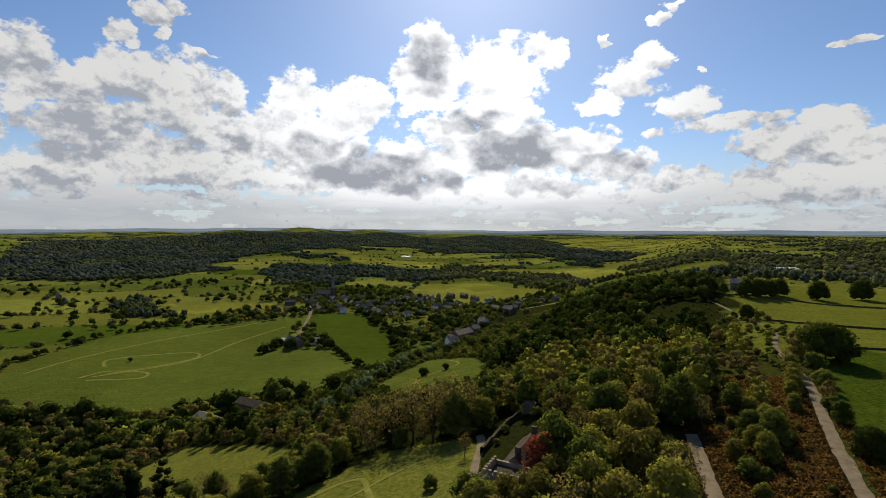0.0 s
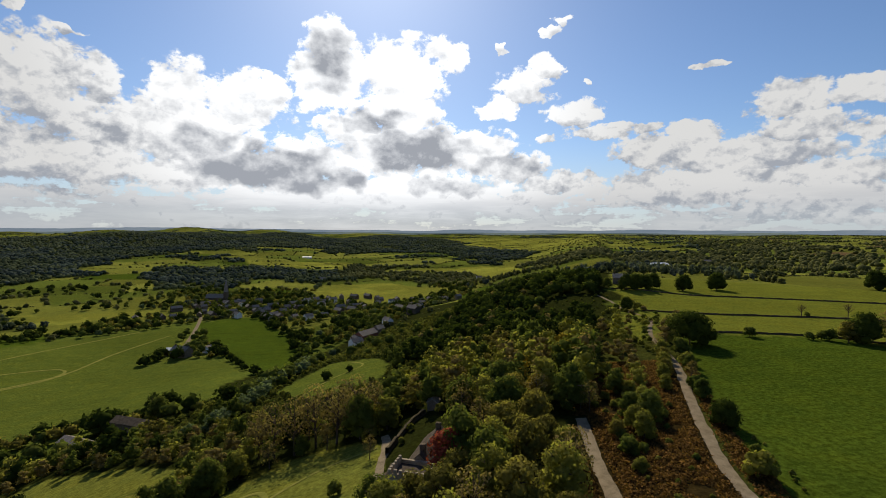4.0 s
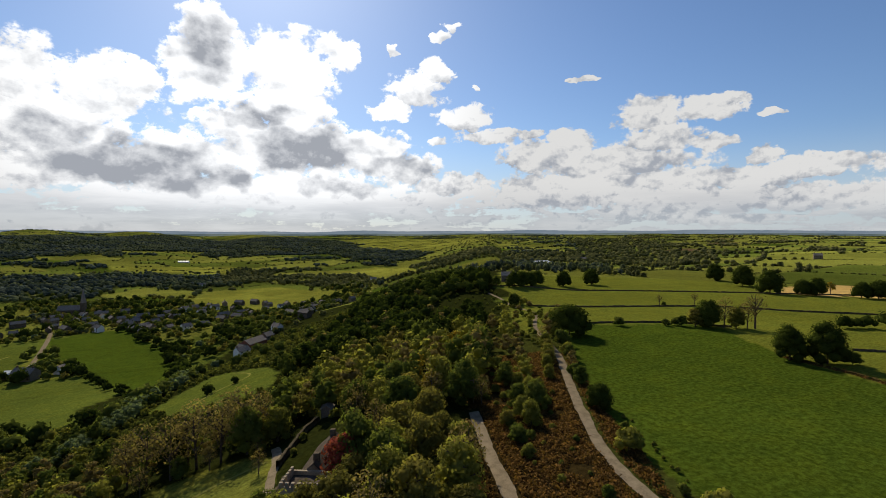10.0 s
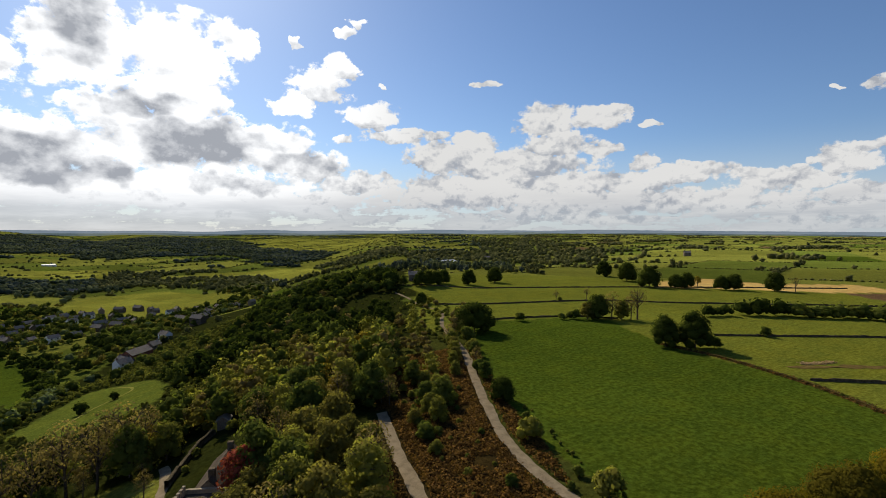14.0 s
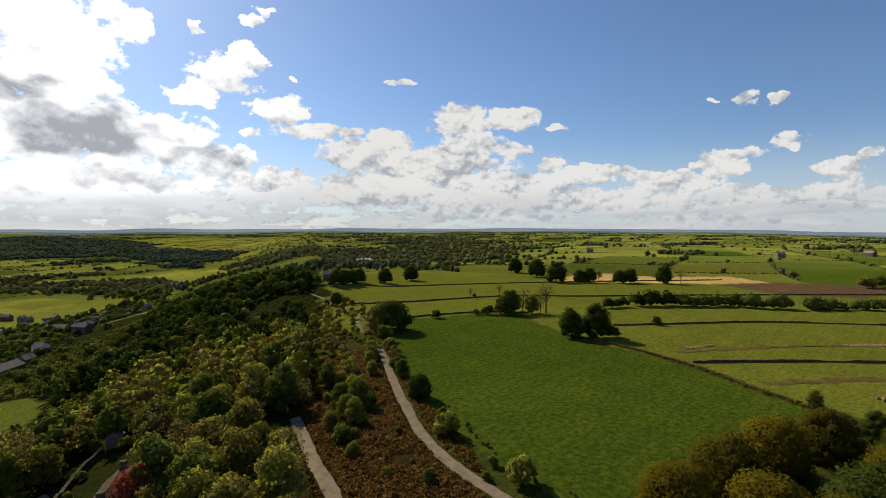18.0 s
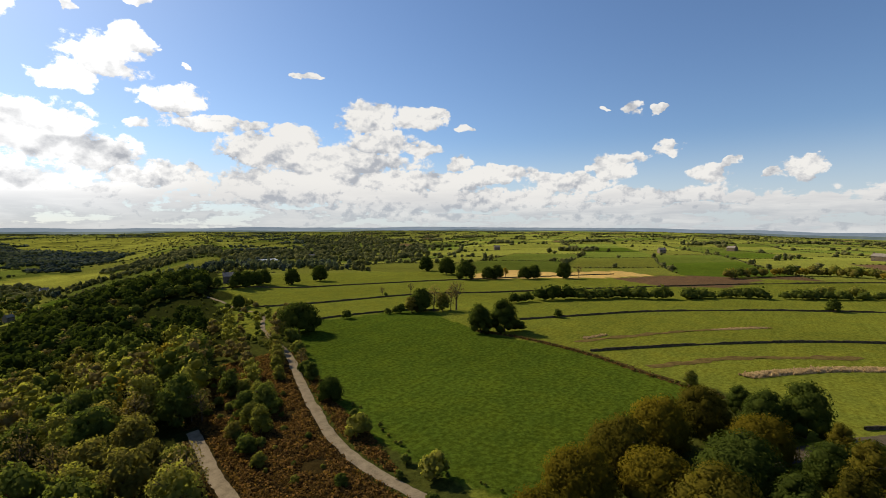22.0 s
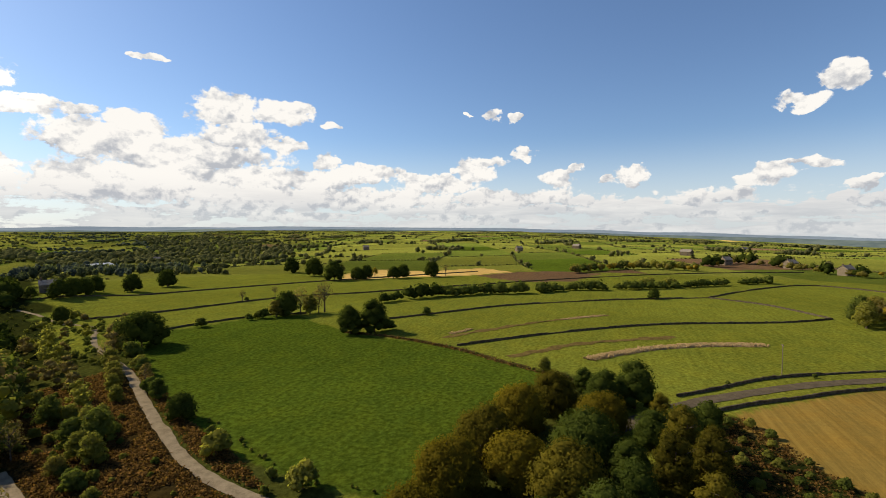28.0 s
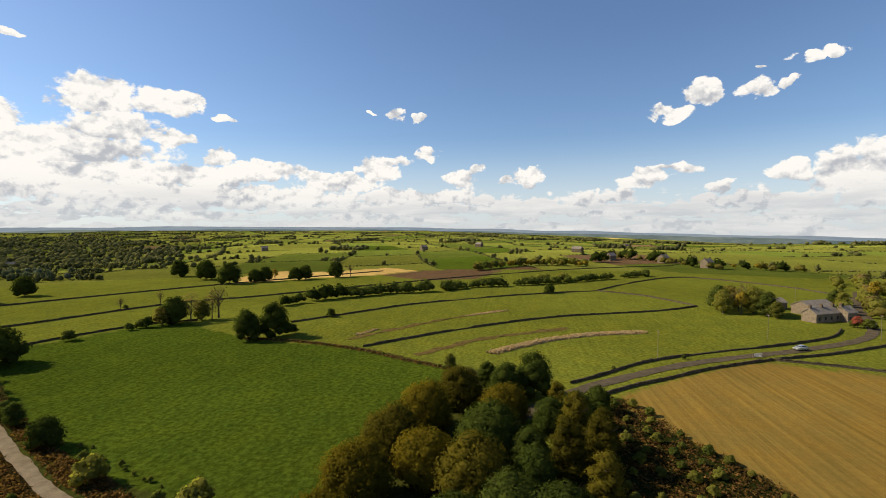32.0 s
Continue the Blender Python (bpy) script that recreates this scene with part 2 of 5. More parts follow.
# ---- materials ----
def material(name):
    m = bpy.data.materials.new(name)
    m.use_nodes = True
    return m, Tree(m.node_tree)


def finish(t, base, rough=0.85, bump=None, depth=0.1, metal=0.0, gloss=0.25):
    p = t.node("ShaderNodeBsdfPrincipled")
    t.put(p.inputs["Base Color"], base), t.put(p.inputs["Roughness"], rough), t.put(p.inputs["Metallic"], metal)
    t.put(p.inputs["Specular IOR Level"], gloss)
    if bump is not None:
        b = t.node("ShaderNodeBump")
        t.put(b.inputs["Height"], bump), t.put(b.inputs["Distance"], depth), t.put(b.inputs["Strength"], 0.8)
        t.put(p.inputs["Normal"], b.outputs[0])
    t.node("ShaderNodeOutputMaterial", p.outputs[0])
    return p


def rgba(c):
    return (c[0], c[1], c[2], 1)


def plain(name, dark, light, scale=1.5, rough=0.85, depth=0.03, metal=0.0, fine=9.0):
    """Two shades in patches and in grain, with fine relief."""
    m, t = material(name)
    where = t.node("ShaderNodeTexCoord").outputs["Object"]
    patch, grain = t.noise(where, scale, 5, 0.6), t.noise(where, scale * fine, 4, 0.6)
    k = t.math("ADD", t.math("MULTIPLY", patch, 0.6), t.math("MULTIPLY", grain, 0.4))
    base = t.mix(t.ramp(k, 0.3, 0.7), rgba(dark), rgba(light))
    finish(t, base, rough, grain, depth, metal, 0.0 if rough >= 0.8 else 0.25)
    return m


def leaf(name, dark, light, glowing=0.35, each="object", patch=0.9):
    """Leaves that let light through, varied from plant to plant and from spray to spray."""
    m, t = material(name)
    where = t.node("ShaderNodeTexCoord").outputs["Object"]
    by_plant = t.node("ShaderNodeObjectInfo").outputs["Random"]
    island = t.tree.nodes.new("ShaderNodeNewGeometry").outputs["Random Per Island"]
    k = t.math("ADD", t.math("MULTIPLY", by_plant, 0.55 if each == "object" else 0.0), t.math("MULTIPLY", island, 0.32 if each == "object" else 0.9))
    k = t.math("ADD", k, t.math("MULTIPLY", t.math("SUBTRACT", t.noise(where, patch, 3), 0.5), 0.5 if each == "object" else 1.6))
    k = t.math("MINIMUM", t.math("MAXIMUM", k, 0.0), 1.0)
    base = t.mix(k, rgba(dark), rgba(light))
    p = t.node("ShaderNodeBsdfPrincipled")
    t.put(p.inputs["Base Color"], base), t.put(p.inputs["Roughness"], 0.7), t.put(p.inputs["Specular IOR Level"], 0.0)
    tr = t.node("ShaderNodeBsdfTranslucent", t.mult(base, (1.25, 1.3, 0.7, 1)))
    mixed = t.node("ShaderNodeMixShader", glowing, p.outputs[0], tr.outputs[0])
    t.node("ShaderNodeOutputMaterial", mixed.outputs[0])
    return m


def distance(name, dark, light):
    """Far land that glows by itself, with the haze put into its colour."""
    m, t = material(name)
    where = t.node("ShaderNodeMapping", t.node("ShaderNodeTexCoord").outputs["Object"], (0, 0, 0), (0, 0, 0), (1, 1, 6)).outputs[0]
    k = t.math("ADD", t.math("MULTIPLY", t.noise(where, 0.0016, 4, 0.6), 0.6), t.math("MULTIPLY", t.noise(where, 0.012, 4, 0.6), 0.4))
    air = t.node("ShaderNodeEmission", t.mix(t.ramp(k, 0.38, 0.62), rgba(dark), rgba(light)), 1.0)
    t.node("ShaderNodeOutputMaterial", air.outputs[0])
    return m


def ground_material():
    m, t = material("ground")
    where = t.node("ShaderNodeTexCoord").outputs["Object"]
    a = t.tree.nodes.new("ShaderNodeAttribute")
    a.attribute_name = "cover"
    broad, mid, fine = t.noise(where, 0.012, 4, 0.6), t.noise(where, 0.12, 5, 0.65), t.noise(where, 0.9, 6, 0.75)
    turned = t.node("ShaderNodeMapping", where, (0, 0, 0), (0, 0, 0.55), (0.03, 0.55, 0.1)).outputs[0]
    rows = t.noise(turned, 1.0, 3, 0.6)
    k = t.math("ADD", t.math("MULTIPLY", broad, 0.5), t.math("ADD", t.math("MULTIPLY", mid, 0.55), t.math("MULTIPLY", fine, 0.75)))
    k = t.math("ADD", k, t.math("MULTIPLY", t.math("SUBTRACT", rows, 0.5), 0.35))
    shade = t.math("MULTIPLY", t.ramp(k, 0.55, 1.25, 0.55, 1.45, False), t.ramp(fine, 0.36, 0.64, 0.55, 1.45, False))
    drill = t.noise(t.node("ShaderNodeMapping", where, (0, 0, 0), (0, 0, 0.99), (0.02, 0.9, 0.1)).outputs[0], 1.0, 4, 0.65)
    mown = t.math("MULTIPLY", t.ramp(drill, 0.3, 0.7, 0.72, 1.28, False), t.ramp(broad, 0.3, 0.7, 0.85, 1.15, False))
    shade = t.math("ADD", t.math("MULTIPLY", shade, a.outputs["Alpha"]), t.math("MULTIPLY", mown, t.math("SUBTRACT", 1.0, a.outputs["Alpha"])))
    tint = t.mix(t.ramp(mid, 0.35, 0.7), (1.0, 1.0, 1.0, 1), (1.12, 1.02, 0.88, 1))
    base = t.mult(t.mult(a.outputs["Color"], tint), t.node("ShaderNodeCombineXYZ", shade, shade, shade).outputs[0])
    finish(t, base, 0.95, t.math("ADD", fine, t.math("MULTIPLY", mid, 1.2)), 0.30, gloss=0.0)
    return m


GROUND = ground_material()
LEAF_DARK = leaf("dark leaves", (0.024, 0.036, 0.007), (0.080, 0.098, 0.017), 0.36)
LEAF_MID = leaf("green leaves", (0.048, 0.070, 0.015), (0.16, 0.172, 0.034), 0.5)
LEAF_LIGHT = leaf("spring leaves", (0.115, 0.122, 0.026), (0.285, 0.265, 0.055), 0.6)
LEAF_GOLD = leaf("young golden leaves", (0.17, 0.125, 0.015), (0.36, 0.265, 0.034), 0.45)
LEAF_BROWN = leaf("bursting buds and twigs", (0.13, 0.100, 0.036), (0.28, 0.215, 0.075), 0.45)
LEAF_OLIVE = leaf("olive young leaves", (0.092, 0.086, 0.022), (0.24, 0.204, 0.048), 0.56)
LEAF_NEAR = leaf("brownish olive leaves", (0.040, 0.037, 0.006), (0.15, 0.122, 0.015), 0.42)
LEAF_NEAR_GOLD = leaf("golden olive leaves", (0.056, 0.046, 0.006), (0.185, 0.142, 0.014), 0.45)
LEAF_PINK = leaf("coppery pink leaves", (0.20, 0.045, 0.03), (0.45, 0.13, 0.085), 0.4)
LEAF_WILLOW = leaf("pale willow leaves", (0.085, 0.110, 0.050), (0.20, 0.240, 0.115), 0.5)
LEAF_PINE = leaf("pine needles", (0.010, 0.016, 0.005), (0.030, 0.042, 0.010), 0.1)
GORSE = leaf("gorse and hawthorn", (0.072, 0.084, 0.018), (0.235, 0.225, 0.044), 0.5)
BRACKEN = leaf("dead bracken", (0.055, 0.034, 0.013), (0.185, 0.100, 0.030), 0.35, "island")
# far foliage: haze is mixed into these colours, paler and bluer
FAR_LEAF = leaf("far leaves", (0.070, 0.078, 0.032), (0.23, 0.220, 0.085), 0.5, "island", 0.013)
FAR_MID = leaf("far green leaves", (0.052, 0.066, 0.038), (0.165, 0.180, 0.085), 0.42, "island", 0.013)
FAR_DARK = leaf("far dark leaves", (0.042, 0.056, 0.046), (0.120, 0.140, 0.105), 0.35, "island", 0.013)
BARK = plain("bark", (0.045, 0.035, 0.025), (0.13, 0.10, 0.075), 3.0, 0.9)
OVERGROWN = plain("overgrown stone and dead grass", (0.032, 0.024, 0.008), (0.085, 0.062, 0.020), 0.9, 0.95, 0.1)
DRYSTONE = plain("dry stone", (0.036, 0.030, 0.019), (0.115, 0.094, 0.062), 1.2, 0.95, 0.08)
GRAVEL = plain("pale gravel", (0.125, 0.098, 0.064), (0.235, 0.188, 0.128), 0.6, 0.95, 0.03)
DRY_GRASS = plain("dry grass", (0.12, 0.125, 0.025), (0.21, 0.195, 0.048), 0.3, 0.95, 0.03)
TARMAC = plain("worn tarmac", (0.060, 0.047, 0.032), (0.105, 0.084, 0.058), 0.5, 0.9, 0.01)
EARTH = plain("trodden earth", (0.062, 0.044, 0.015), (0.135, 0.096, 0.032), 0.4, 0.95, 0.06)
STONE = plain("gritstone", (0.11, 0.088, 0.062), (0.25, 0.20, 0.145), 1.0, 0.9, 0.04)
STONE_PALE = plain("pale weathered gritstone", (0.20, 0.165, 0.12), (0.40, 0.335, 0.25), 1.0, 0.9, 0.04)
STONE_DARK = plain("sooty gritstone", (0.060, 0.047, 0.034), (0.15, 0.118, 0.085), 1.0, 0.9, 0.04)
SLATE = plain("slate", (0.13, 0.112, 0.096), (0.27, 0.235, 0.20), 0.9, 0.8, 0.02)
SLATE_DARK = plain("dark stone slates", (0.045, 0.036, 0.028), (0.11, 0.090, 0.072), 0.9, 0.85, 0.02)
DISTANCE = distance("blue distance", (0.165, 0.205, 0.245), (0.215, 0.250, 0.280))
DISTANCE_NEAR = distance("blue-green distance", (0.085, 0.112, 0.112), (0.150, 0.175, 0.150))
WHITE = plain("white render", (0.62, 0.60, 0.56), (0.80, 0.78, 0.74), 0.8, 0.8, 0.01)
BRICK_RED = plain("red brick", (0.16, 0.065, 0.045), (0.28, 0.12, 0.08), 2.0, 0.9, 0.02)
GLASS = plain("window glass", (0.02, 0.022, 0.026), (0.05, 0.055, 0.06), 1.0, 0.08, 0.0)
WOOD = plain("weathered wood", (0.11, 0.085, 0.06), (0.24, 0.19, 0.14), 3.0, 0.8, 0.01)
STRAW = plain("straw and muck", (0.13, 0.080, 0.034), (0.44, 0.31, 0.15), 1.4, 0.95, 0.1)
CAR_PAINT = plain("silver paint", (0.40, 0.41, 0.42), (0.50, 0.51, 0.52), 1.0, 0.25, 0.0, 0.6)
RUBBER = plain("tyre rubber", (0.02, 0.02, 0.02), (0.04, 0.04, 0.04), 2.0, 0.8, 0.0)
STEEL = plain("sheet roof", (0.42, 0.43, 0.44), (0.60, 0.61, 0.62), 0.4, 0.5, 0.0, 0.3)

# ---- the ground: one sheet to the horizon ----
GRASS, MEADOW, PASTURE = (0.044, 0.066, 0.0075), (0.072, 0.092, 0.0155), (0.110, 0.119, 0.0215)
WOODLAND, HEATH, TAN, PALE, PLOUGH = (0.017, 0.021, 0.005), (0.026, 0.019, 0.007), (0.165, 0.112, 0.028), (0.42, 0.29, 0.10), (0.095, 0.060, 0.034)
DRY_PASTURE = (0.104, 0.116, 0.0165)
VERGE = (0.040, 0.046, 0.010)
BIG_FIELD = ((96, 119), (108, 144), (120, 151), (165, 135), (170, 123), (147, 86), (139, 43), (121, 13), (94, 21), (72, 23), (57, 25), (57, 40), (61, 56), (69, 75), (82, 97))
TAN_FIELD = ((106, -24), (115, -34), (137, -63), (127, -92), (90, -130), (40, -72), (60, -42), (83, -31), (97, -23))
YELLOW_FIELD = ((298, 181), (334, 143), (362, 102), (400, 76), (430, 109), (385, 150), (390, 192), (344, 201))
BROWN_FIELD = ((360, 98), (330, 60), (338, 24), (405, 5), (420, 35), (402, 72))
LOW_FIELD = ((-107, 165), (-100, 180), (-61, 153), (-41, 134), (-35, 110), (-54, 110), (-88, 127))
LEFT_FIELD = ((-280, 290), (-322, 366), (-317, 445), (-274, 485), (-190, 545), (-160, 535), (-135, 410), (-38, 228), (-79, 232), (-135, 245), (-187, 256), (-232, 262))
MID_FIELD = ((-158, 568), (-98, 584), (-43, 446), (-34, 330), (-50, 320), (-122, 460))
CASTLE_FIELD = ((-42, 78), (-29, 103), (-11, 116), (4, 112), (9, 105), (5, 78), (0, 62), (-30, 60))
CRICKET_FIELD = ((-340, 603), (-377, 669), (-290, 681), (-232, 671), (-215, 623))
RIVER_MEADOW = ((-61, 816), (-27, 933), (86, 925), (206, 720), (121, 735), (30, 674), (-43, 740))
PALE_MEADOW = ((-281, 1490), (-2, 1518), (62, 1420), (-2, 1247), (-260, 1406))
LONG_MEADOW = ((100, 1240), (371, 1290), (420, 1180), (318, 760), (250, 800), (289, 1096))
HILL_MEADOW = ((602, 3094), (1400, 3000), (1590, 2794), (1100, 1900), (720, 1800), (606, 2270))
MEADOWS = (CRICKET_FIELD, RIVER_MEADOW, PALE_MEADOW, LONG_MEADOW, HILL_MEADOW)
# grass colour with a sun patch between cloud shadows painted in
SUNNY = (0.150, 0.158, 0.026)
GLADE = ((-30, 215), (-8, 287), (16, 242), (20, 206), (12, 184), (-12, 180))


def inside(x, y, poly):
    hit = np.zeros(np.shape(x), bool)
    for (ax, ay), (bx, by) in zip(poly, poly[1:] + poly[:1]):
        if ay != by:
            hit ^= ((ay > y) != (by > y)) & (x < (bx - ax) * (y - ay) / (by - ay) + ax)
    return hit


def cells(x, y):
    """The patchwork of far fields: a bent grid with uneven rows. Gives column and row as running numbers."""
    c, s = math.cos(0.35), math.sin(0.35)
    u, v = (c * x + s * y), (-s * x + c * y)
    u, v = u + 40 * waves(x, y, 700, 21), v + 40 * waves(x, y, 800, 22)
    row = v / 105.0
    return u / 150.0 + 0.37 * np.floor(row) % 1.0, row


def shuffle(a, b, seed):
    k = np.sin(np.floor(a) * 127.1 + np.floor(b) * 311.7 + seed * 74.7) * 43758.5453
    return k - np.floor(k)


def brow(x, y):
    return (x - EDGE[0]) * EDGE_LEFT[0] + (y - EDGE[1]) * EDGE_LEFT[1]


def along(x, y):
    return (x - EDGE[0]) * EDGE_LEFT[1] - (y - EDGE[1]) * EDGE_LEFT[0]


# woods of the valley and the hills beyond it, as outlines
LEFT_WOOD = ((-1700, 2000), (-1235, 2432), (-1154, 2813), (-959, 3216), (-257, 3623), (-138, 2074), (-296, 2049), (-415, 2109), (-536, 1735), (-610, 1618), (-623, 1321), (-521, 1104), (-571, 940), (-900, 900))
BAND_WOOD = ((-434, 1259), (-230, 1321), (-16, 1220), (116, 1138), (-30, 963), (-208, 1034), (-245, 893), (-326, 893), (-396, 1118))
RIDGE_WOOD = ((-257, 3640), (350, 3500), (700, 2900), (640, 2400), (760, 1800), (560, 1480), (381, 1305), (417, 1700), (330, 1927), (106, 1927), (-6, 1788), (-123, 2049))
RIVER_WOOD = ((-18, 1365), (168, 1336), (400, 1150), (620, 1050), (760, 980), (700, 760), (480, 700), (330, 660), (230, 700), (130, 860), (96, 939), (-14, 1047))
SHED_WOOD = ((246, 520), (330, 440), (400, 440), (330, 330), (255, 274), (193, 263), (150, 262), (170, 350), (210, 440))
MIXED_WOOD = ((760, 980), (1050, 1250), (1500, 1900), (1900, 1900), (1500, 1200), (1150, 850), (900, 640), (640, 520), (480, 560), (480, 700), (700, 760))
WOODS = (LEFT_WOOD, BAND_WOOD, RIDGE_WOOD, RIVER_WOOD, SHED_WOOD, MIXED_WOOD)


def wooded(x, y):
    """How likely a far place is under trees, 0 to 1."""
    far, az = np.hypot(x, y), np.degrees(np.arctan2(x, y))
    wx, wy = x + 30 * waves(x, y, 190, 33), y + 30 * waves(x, y, 170, 34)
    k = np.zeros_like(np.asarray(x, float))
    for poly, share in zip(WOODS, (1.0, 0.95, 0.9, 0.42, 0.7, 0.26)):
        k = np.maximum(k, share * inside(wx, wy, poly))
    n = waves(x, y, 420, 31) + 0.7 * waves(x, y, 150, 32)
    copse = step(0.55, 0.8, n * 0.55 + 0.16 * step(2000, 3200, far) + 0.10 * step(70, 40, az) - 0.04)
    k = np.maximum(k, 0.8 * copse)
    for poly in MEADOWS:
        k = np.where(inside(wx, wy, poly), 0.0, k)
    return k


def near_field_edge(x, y):
    return inside(x, y, ((69, -8), (104, -12), (104, -24), (83, -31), (60, -42), (30, -50), (20, 0), (40, 30), (57, 25), (72, 23), (90, 20)))


def cover(x, y):
    far, s, a = np.hypot(x, y), brow(x, y), along(x, y)
    cu, cv = cells(x, y)
    pick = shuffle(cu, cv, 1)[:, None]
    tone = 0.75 + 0.5 * shuffle(cu, cv, 2)[:, None]
    rgb = np.where(pick < 0.62, PASTURE, np.where(pick < 0.90, MEADOW, np.where(pick < 0.965, GRASS, np.where(pick < 0.99, PLOUGH, PALE)))) * tone
    brown = (pick[:, 0] > 0.965) & (np.degrees(np.arctan2(x, y)) < 45)
    rgb[brown] = PASTURE
    # far fields are painted lighter with distance, to stand for haze
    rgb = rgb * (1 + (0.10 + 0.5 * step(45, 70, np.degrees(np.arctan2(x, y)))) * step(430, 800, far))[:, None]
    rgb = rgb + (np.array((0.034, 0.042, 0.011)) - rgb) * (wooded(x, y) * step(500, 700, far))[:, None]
    # meadows lying in sun get their brightness as colour
    for poly in MEADOWS:
        sunlit = inside(x, y, poly)
        rgb[sunlit] = np.array(SUNNY) * (0.7 + 0.6 * shuffle(cu * 1.7, cv * 1.9, 4)[sunlit][:, None])
    near = far < 420
    rgb[near] = MEADOW
    rgb[near & (s < 2)] = DRY_PASTURE
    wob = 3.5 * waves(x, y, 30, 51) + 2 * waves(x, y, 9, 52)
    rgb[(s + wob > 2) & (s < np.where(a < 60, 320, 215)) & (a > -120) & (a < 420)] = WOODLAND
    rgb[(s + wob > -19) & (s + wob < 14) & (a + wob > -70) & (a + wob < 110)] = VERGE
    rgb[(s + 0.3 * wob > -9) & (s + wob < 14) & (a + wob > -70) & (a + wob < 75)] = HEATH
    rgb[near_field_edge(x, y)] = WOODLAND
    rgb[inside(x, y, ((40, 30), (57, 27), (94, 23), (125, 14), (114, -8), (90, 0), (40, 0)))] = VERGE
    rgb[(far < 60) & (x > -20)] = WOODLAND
    for poly, c in ((BIG_FIELD, GRASS), (TAN_FIELD, TAN), (YELLOW_FIELD, PALE), (BROWN_FIELD, PLOUGH), (LOW_FIELD, PASTURE), (LEFT_FIELD, MEADOW),
                    (MID_FIELD, GRASS), (CASTLE_FIELD, PASTURE), (GLADE, MEADOW)):
        rgb[inside(x, y, poly)] = c
    return rgb


def mesh_of(name, verts, faces, mats, index=None, smooth=False, normals=None):
    """A mesh from arrays: vertices, faces that all have as many corners, and normals that round off a crown."""
    me = bpy.data.meshes.new(name)
    verts, faces = np.asarray(verts, np.float32), np.asarray(faces, np.int32)
    k = faces.shape[1]
    me.vertices.add(len(verts)), me.loops.add(faces.size), me.polygons.add(len(faces))
    me.vertices.foreach_set("co", verts.ravel())
    me.loops.foreach_set("vertex_index", faces.ravel())
    me.polygons.foreach_set("loop_start", np.arange(0, faces.size, k, dtype=np.int32))
    me.polygons.foreach_set("loop_total", np.full(len(faces), k, np.int32))
    for m in mats:
        me.materials.append(m)
    if index is not None:
        me.polygons.foreach_set("material_index", np.asarray(index, np.int32))
    if smooth:
        me.polygons.foreach_set("use_smooth", np.ones(len(faces), bool))
    me.update(calc_edges=True)
    if normals is not None:
        me.normals_split_custom_set_from_vertices(np.asarray(normals, np.float32))
    return me


def grid_faces(rows, cols):
    i, j = np.meshgrid(np.arange(rows - 1), np.arange(cols - 1), indexing="ij")
    k = (i * cols + j).ravel()
    return np.stack([k, k + 1, k + cols + 1, k + cols], 1)


bearings = np.radians(np.concatenate([np.arange(-58, 138, 0.48), np.arange(138, 302.1, 4.0)]))
reaches = np.concatenate([[0.002], np.geomspace(6, 4850, 360)])
gx, gy = np.outer(reaches, np.sin(bearings)), np.outer(reaches, np.cos(bearings))
gz = land(gx, gy) - 0.02
flat = np.stack([gx.ravel(), gy.ravel(), gz.ravel()], 1)
ground_mesh = mesh_of("ground", flat, grid_faces(len(reaches), len(bearings))[:, ::-1], [GROUND], smooth=True)
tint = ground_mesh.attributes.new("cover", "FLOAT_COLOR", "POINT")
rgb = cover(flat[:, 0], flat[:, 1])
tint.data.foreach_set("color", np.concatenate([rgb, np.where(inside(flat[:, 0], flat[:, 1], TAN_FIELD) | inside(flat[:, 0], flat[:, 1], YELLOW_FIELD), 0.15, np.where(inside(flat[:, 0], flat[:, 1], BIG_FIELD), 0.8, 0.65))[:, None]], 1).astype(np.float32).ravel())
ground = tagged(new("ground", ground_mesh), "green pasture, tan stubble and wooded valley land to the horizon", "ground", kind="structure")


# ridges beyond the fields, self-lit in the blue of haze
az = np.arange(-75, 145, 0.25)
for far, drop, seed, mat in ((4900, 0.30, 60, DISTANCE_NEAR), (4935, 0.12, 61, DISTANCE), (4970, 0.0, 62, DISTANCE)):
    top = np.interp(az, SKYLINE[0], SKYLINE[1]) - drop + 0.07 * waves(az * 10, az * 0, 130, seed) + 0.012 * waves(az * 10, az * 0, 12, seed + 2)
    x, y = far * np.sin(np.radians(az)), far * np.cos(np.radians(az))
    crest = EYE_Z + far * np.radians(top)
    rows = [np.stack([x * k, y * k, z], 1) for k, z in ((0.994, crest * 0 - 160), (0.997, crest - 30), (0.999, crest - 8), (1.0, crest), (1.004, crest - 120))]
    tagged(new("backdrop_hills", mesh_of("backdrop_hills", np.concatenate(rows), grid_faces(5, len(az)), [mat], smooth=True)), "low ridge of far hills on the horizon, glowing in haze blue", "hills", kind="structure")


# ---- building helpers ----
def part(name, me, parent, label=""):
    ob = new(name, me)
    ob.parent = parent
    return tagged(ob, label) if label else ob


def thing(name, label, category, group="", x=0.0, y=0.0, z=None, turn=0.0):
    ob = new(name)
    ob.empty_display_size = 0.2
    ob.matrix_basis = pose(x, y, float(land(x, y)) if z is None else z, 0, 0, turn)
    return tagged(ob, label, category, group)


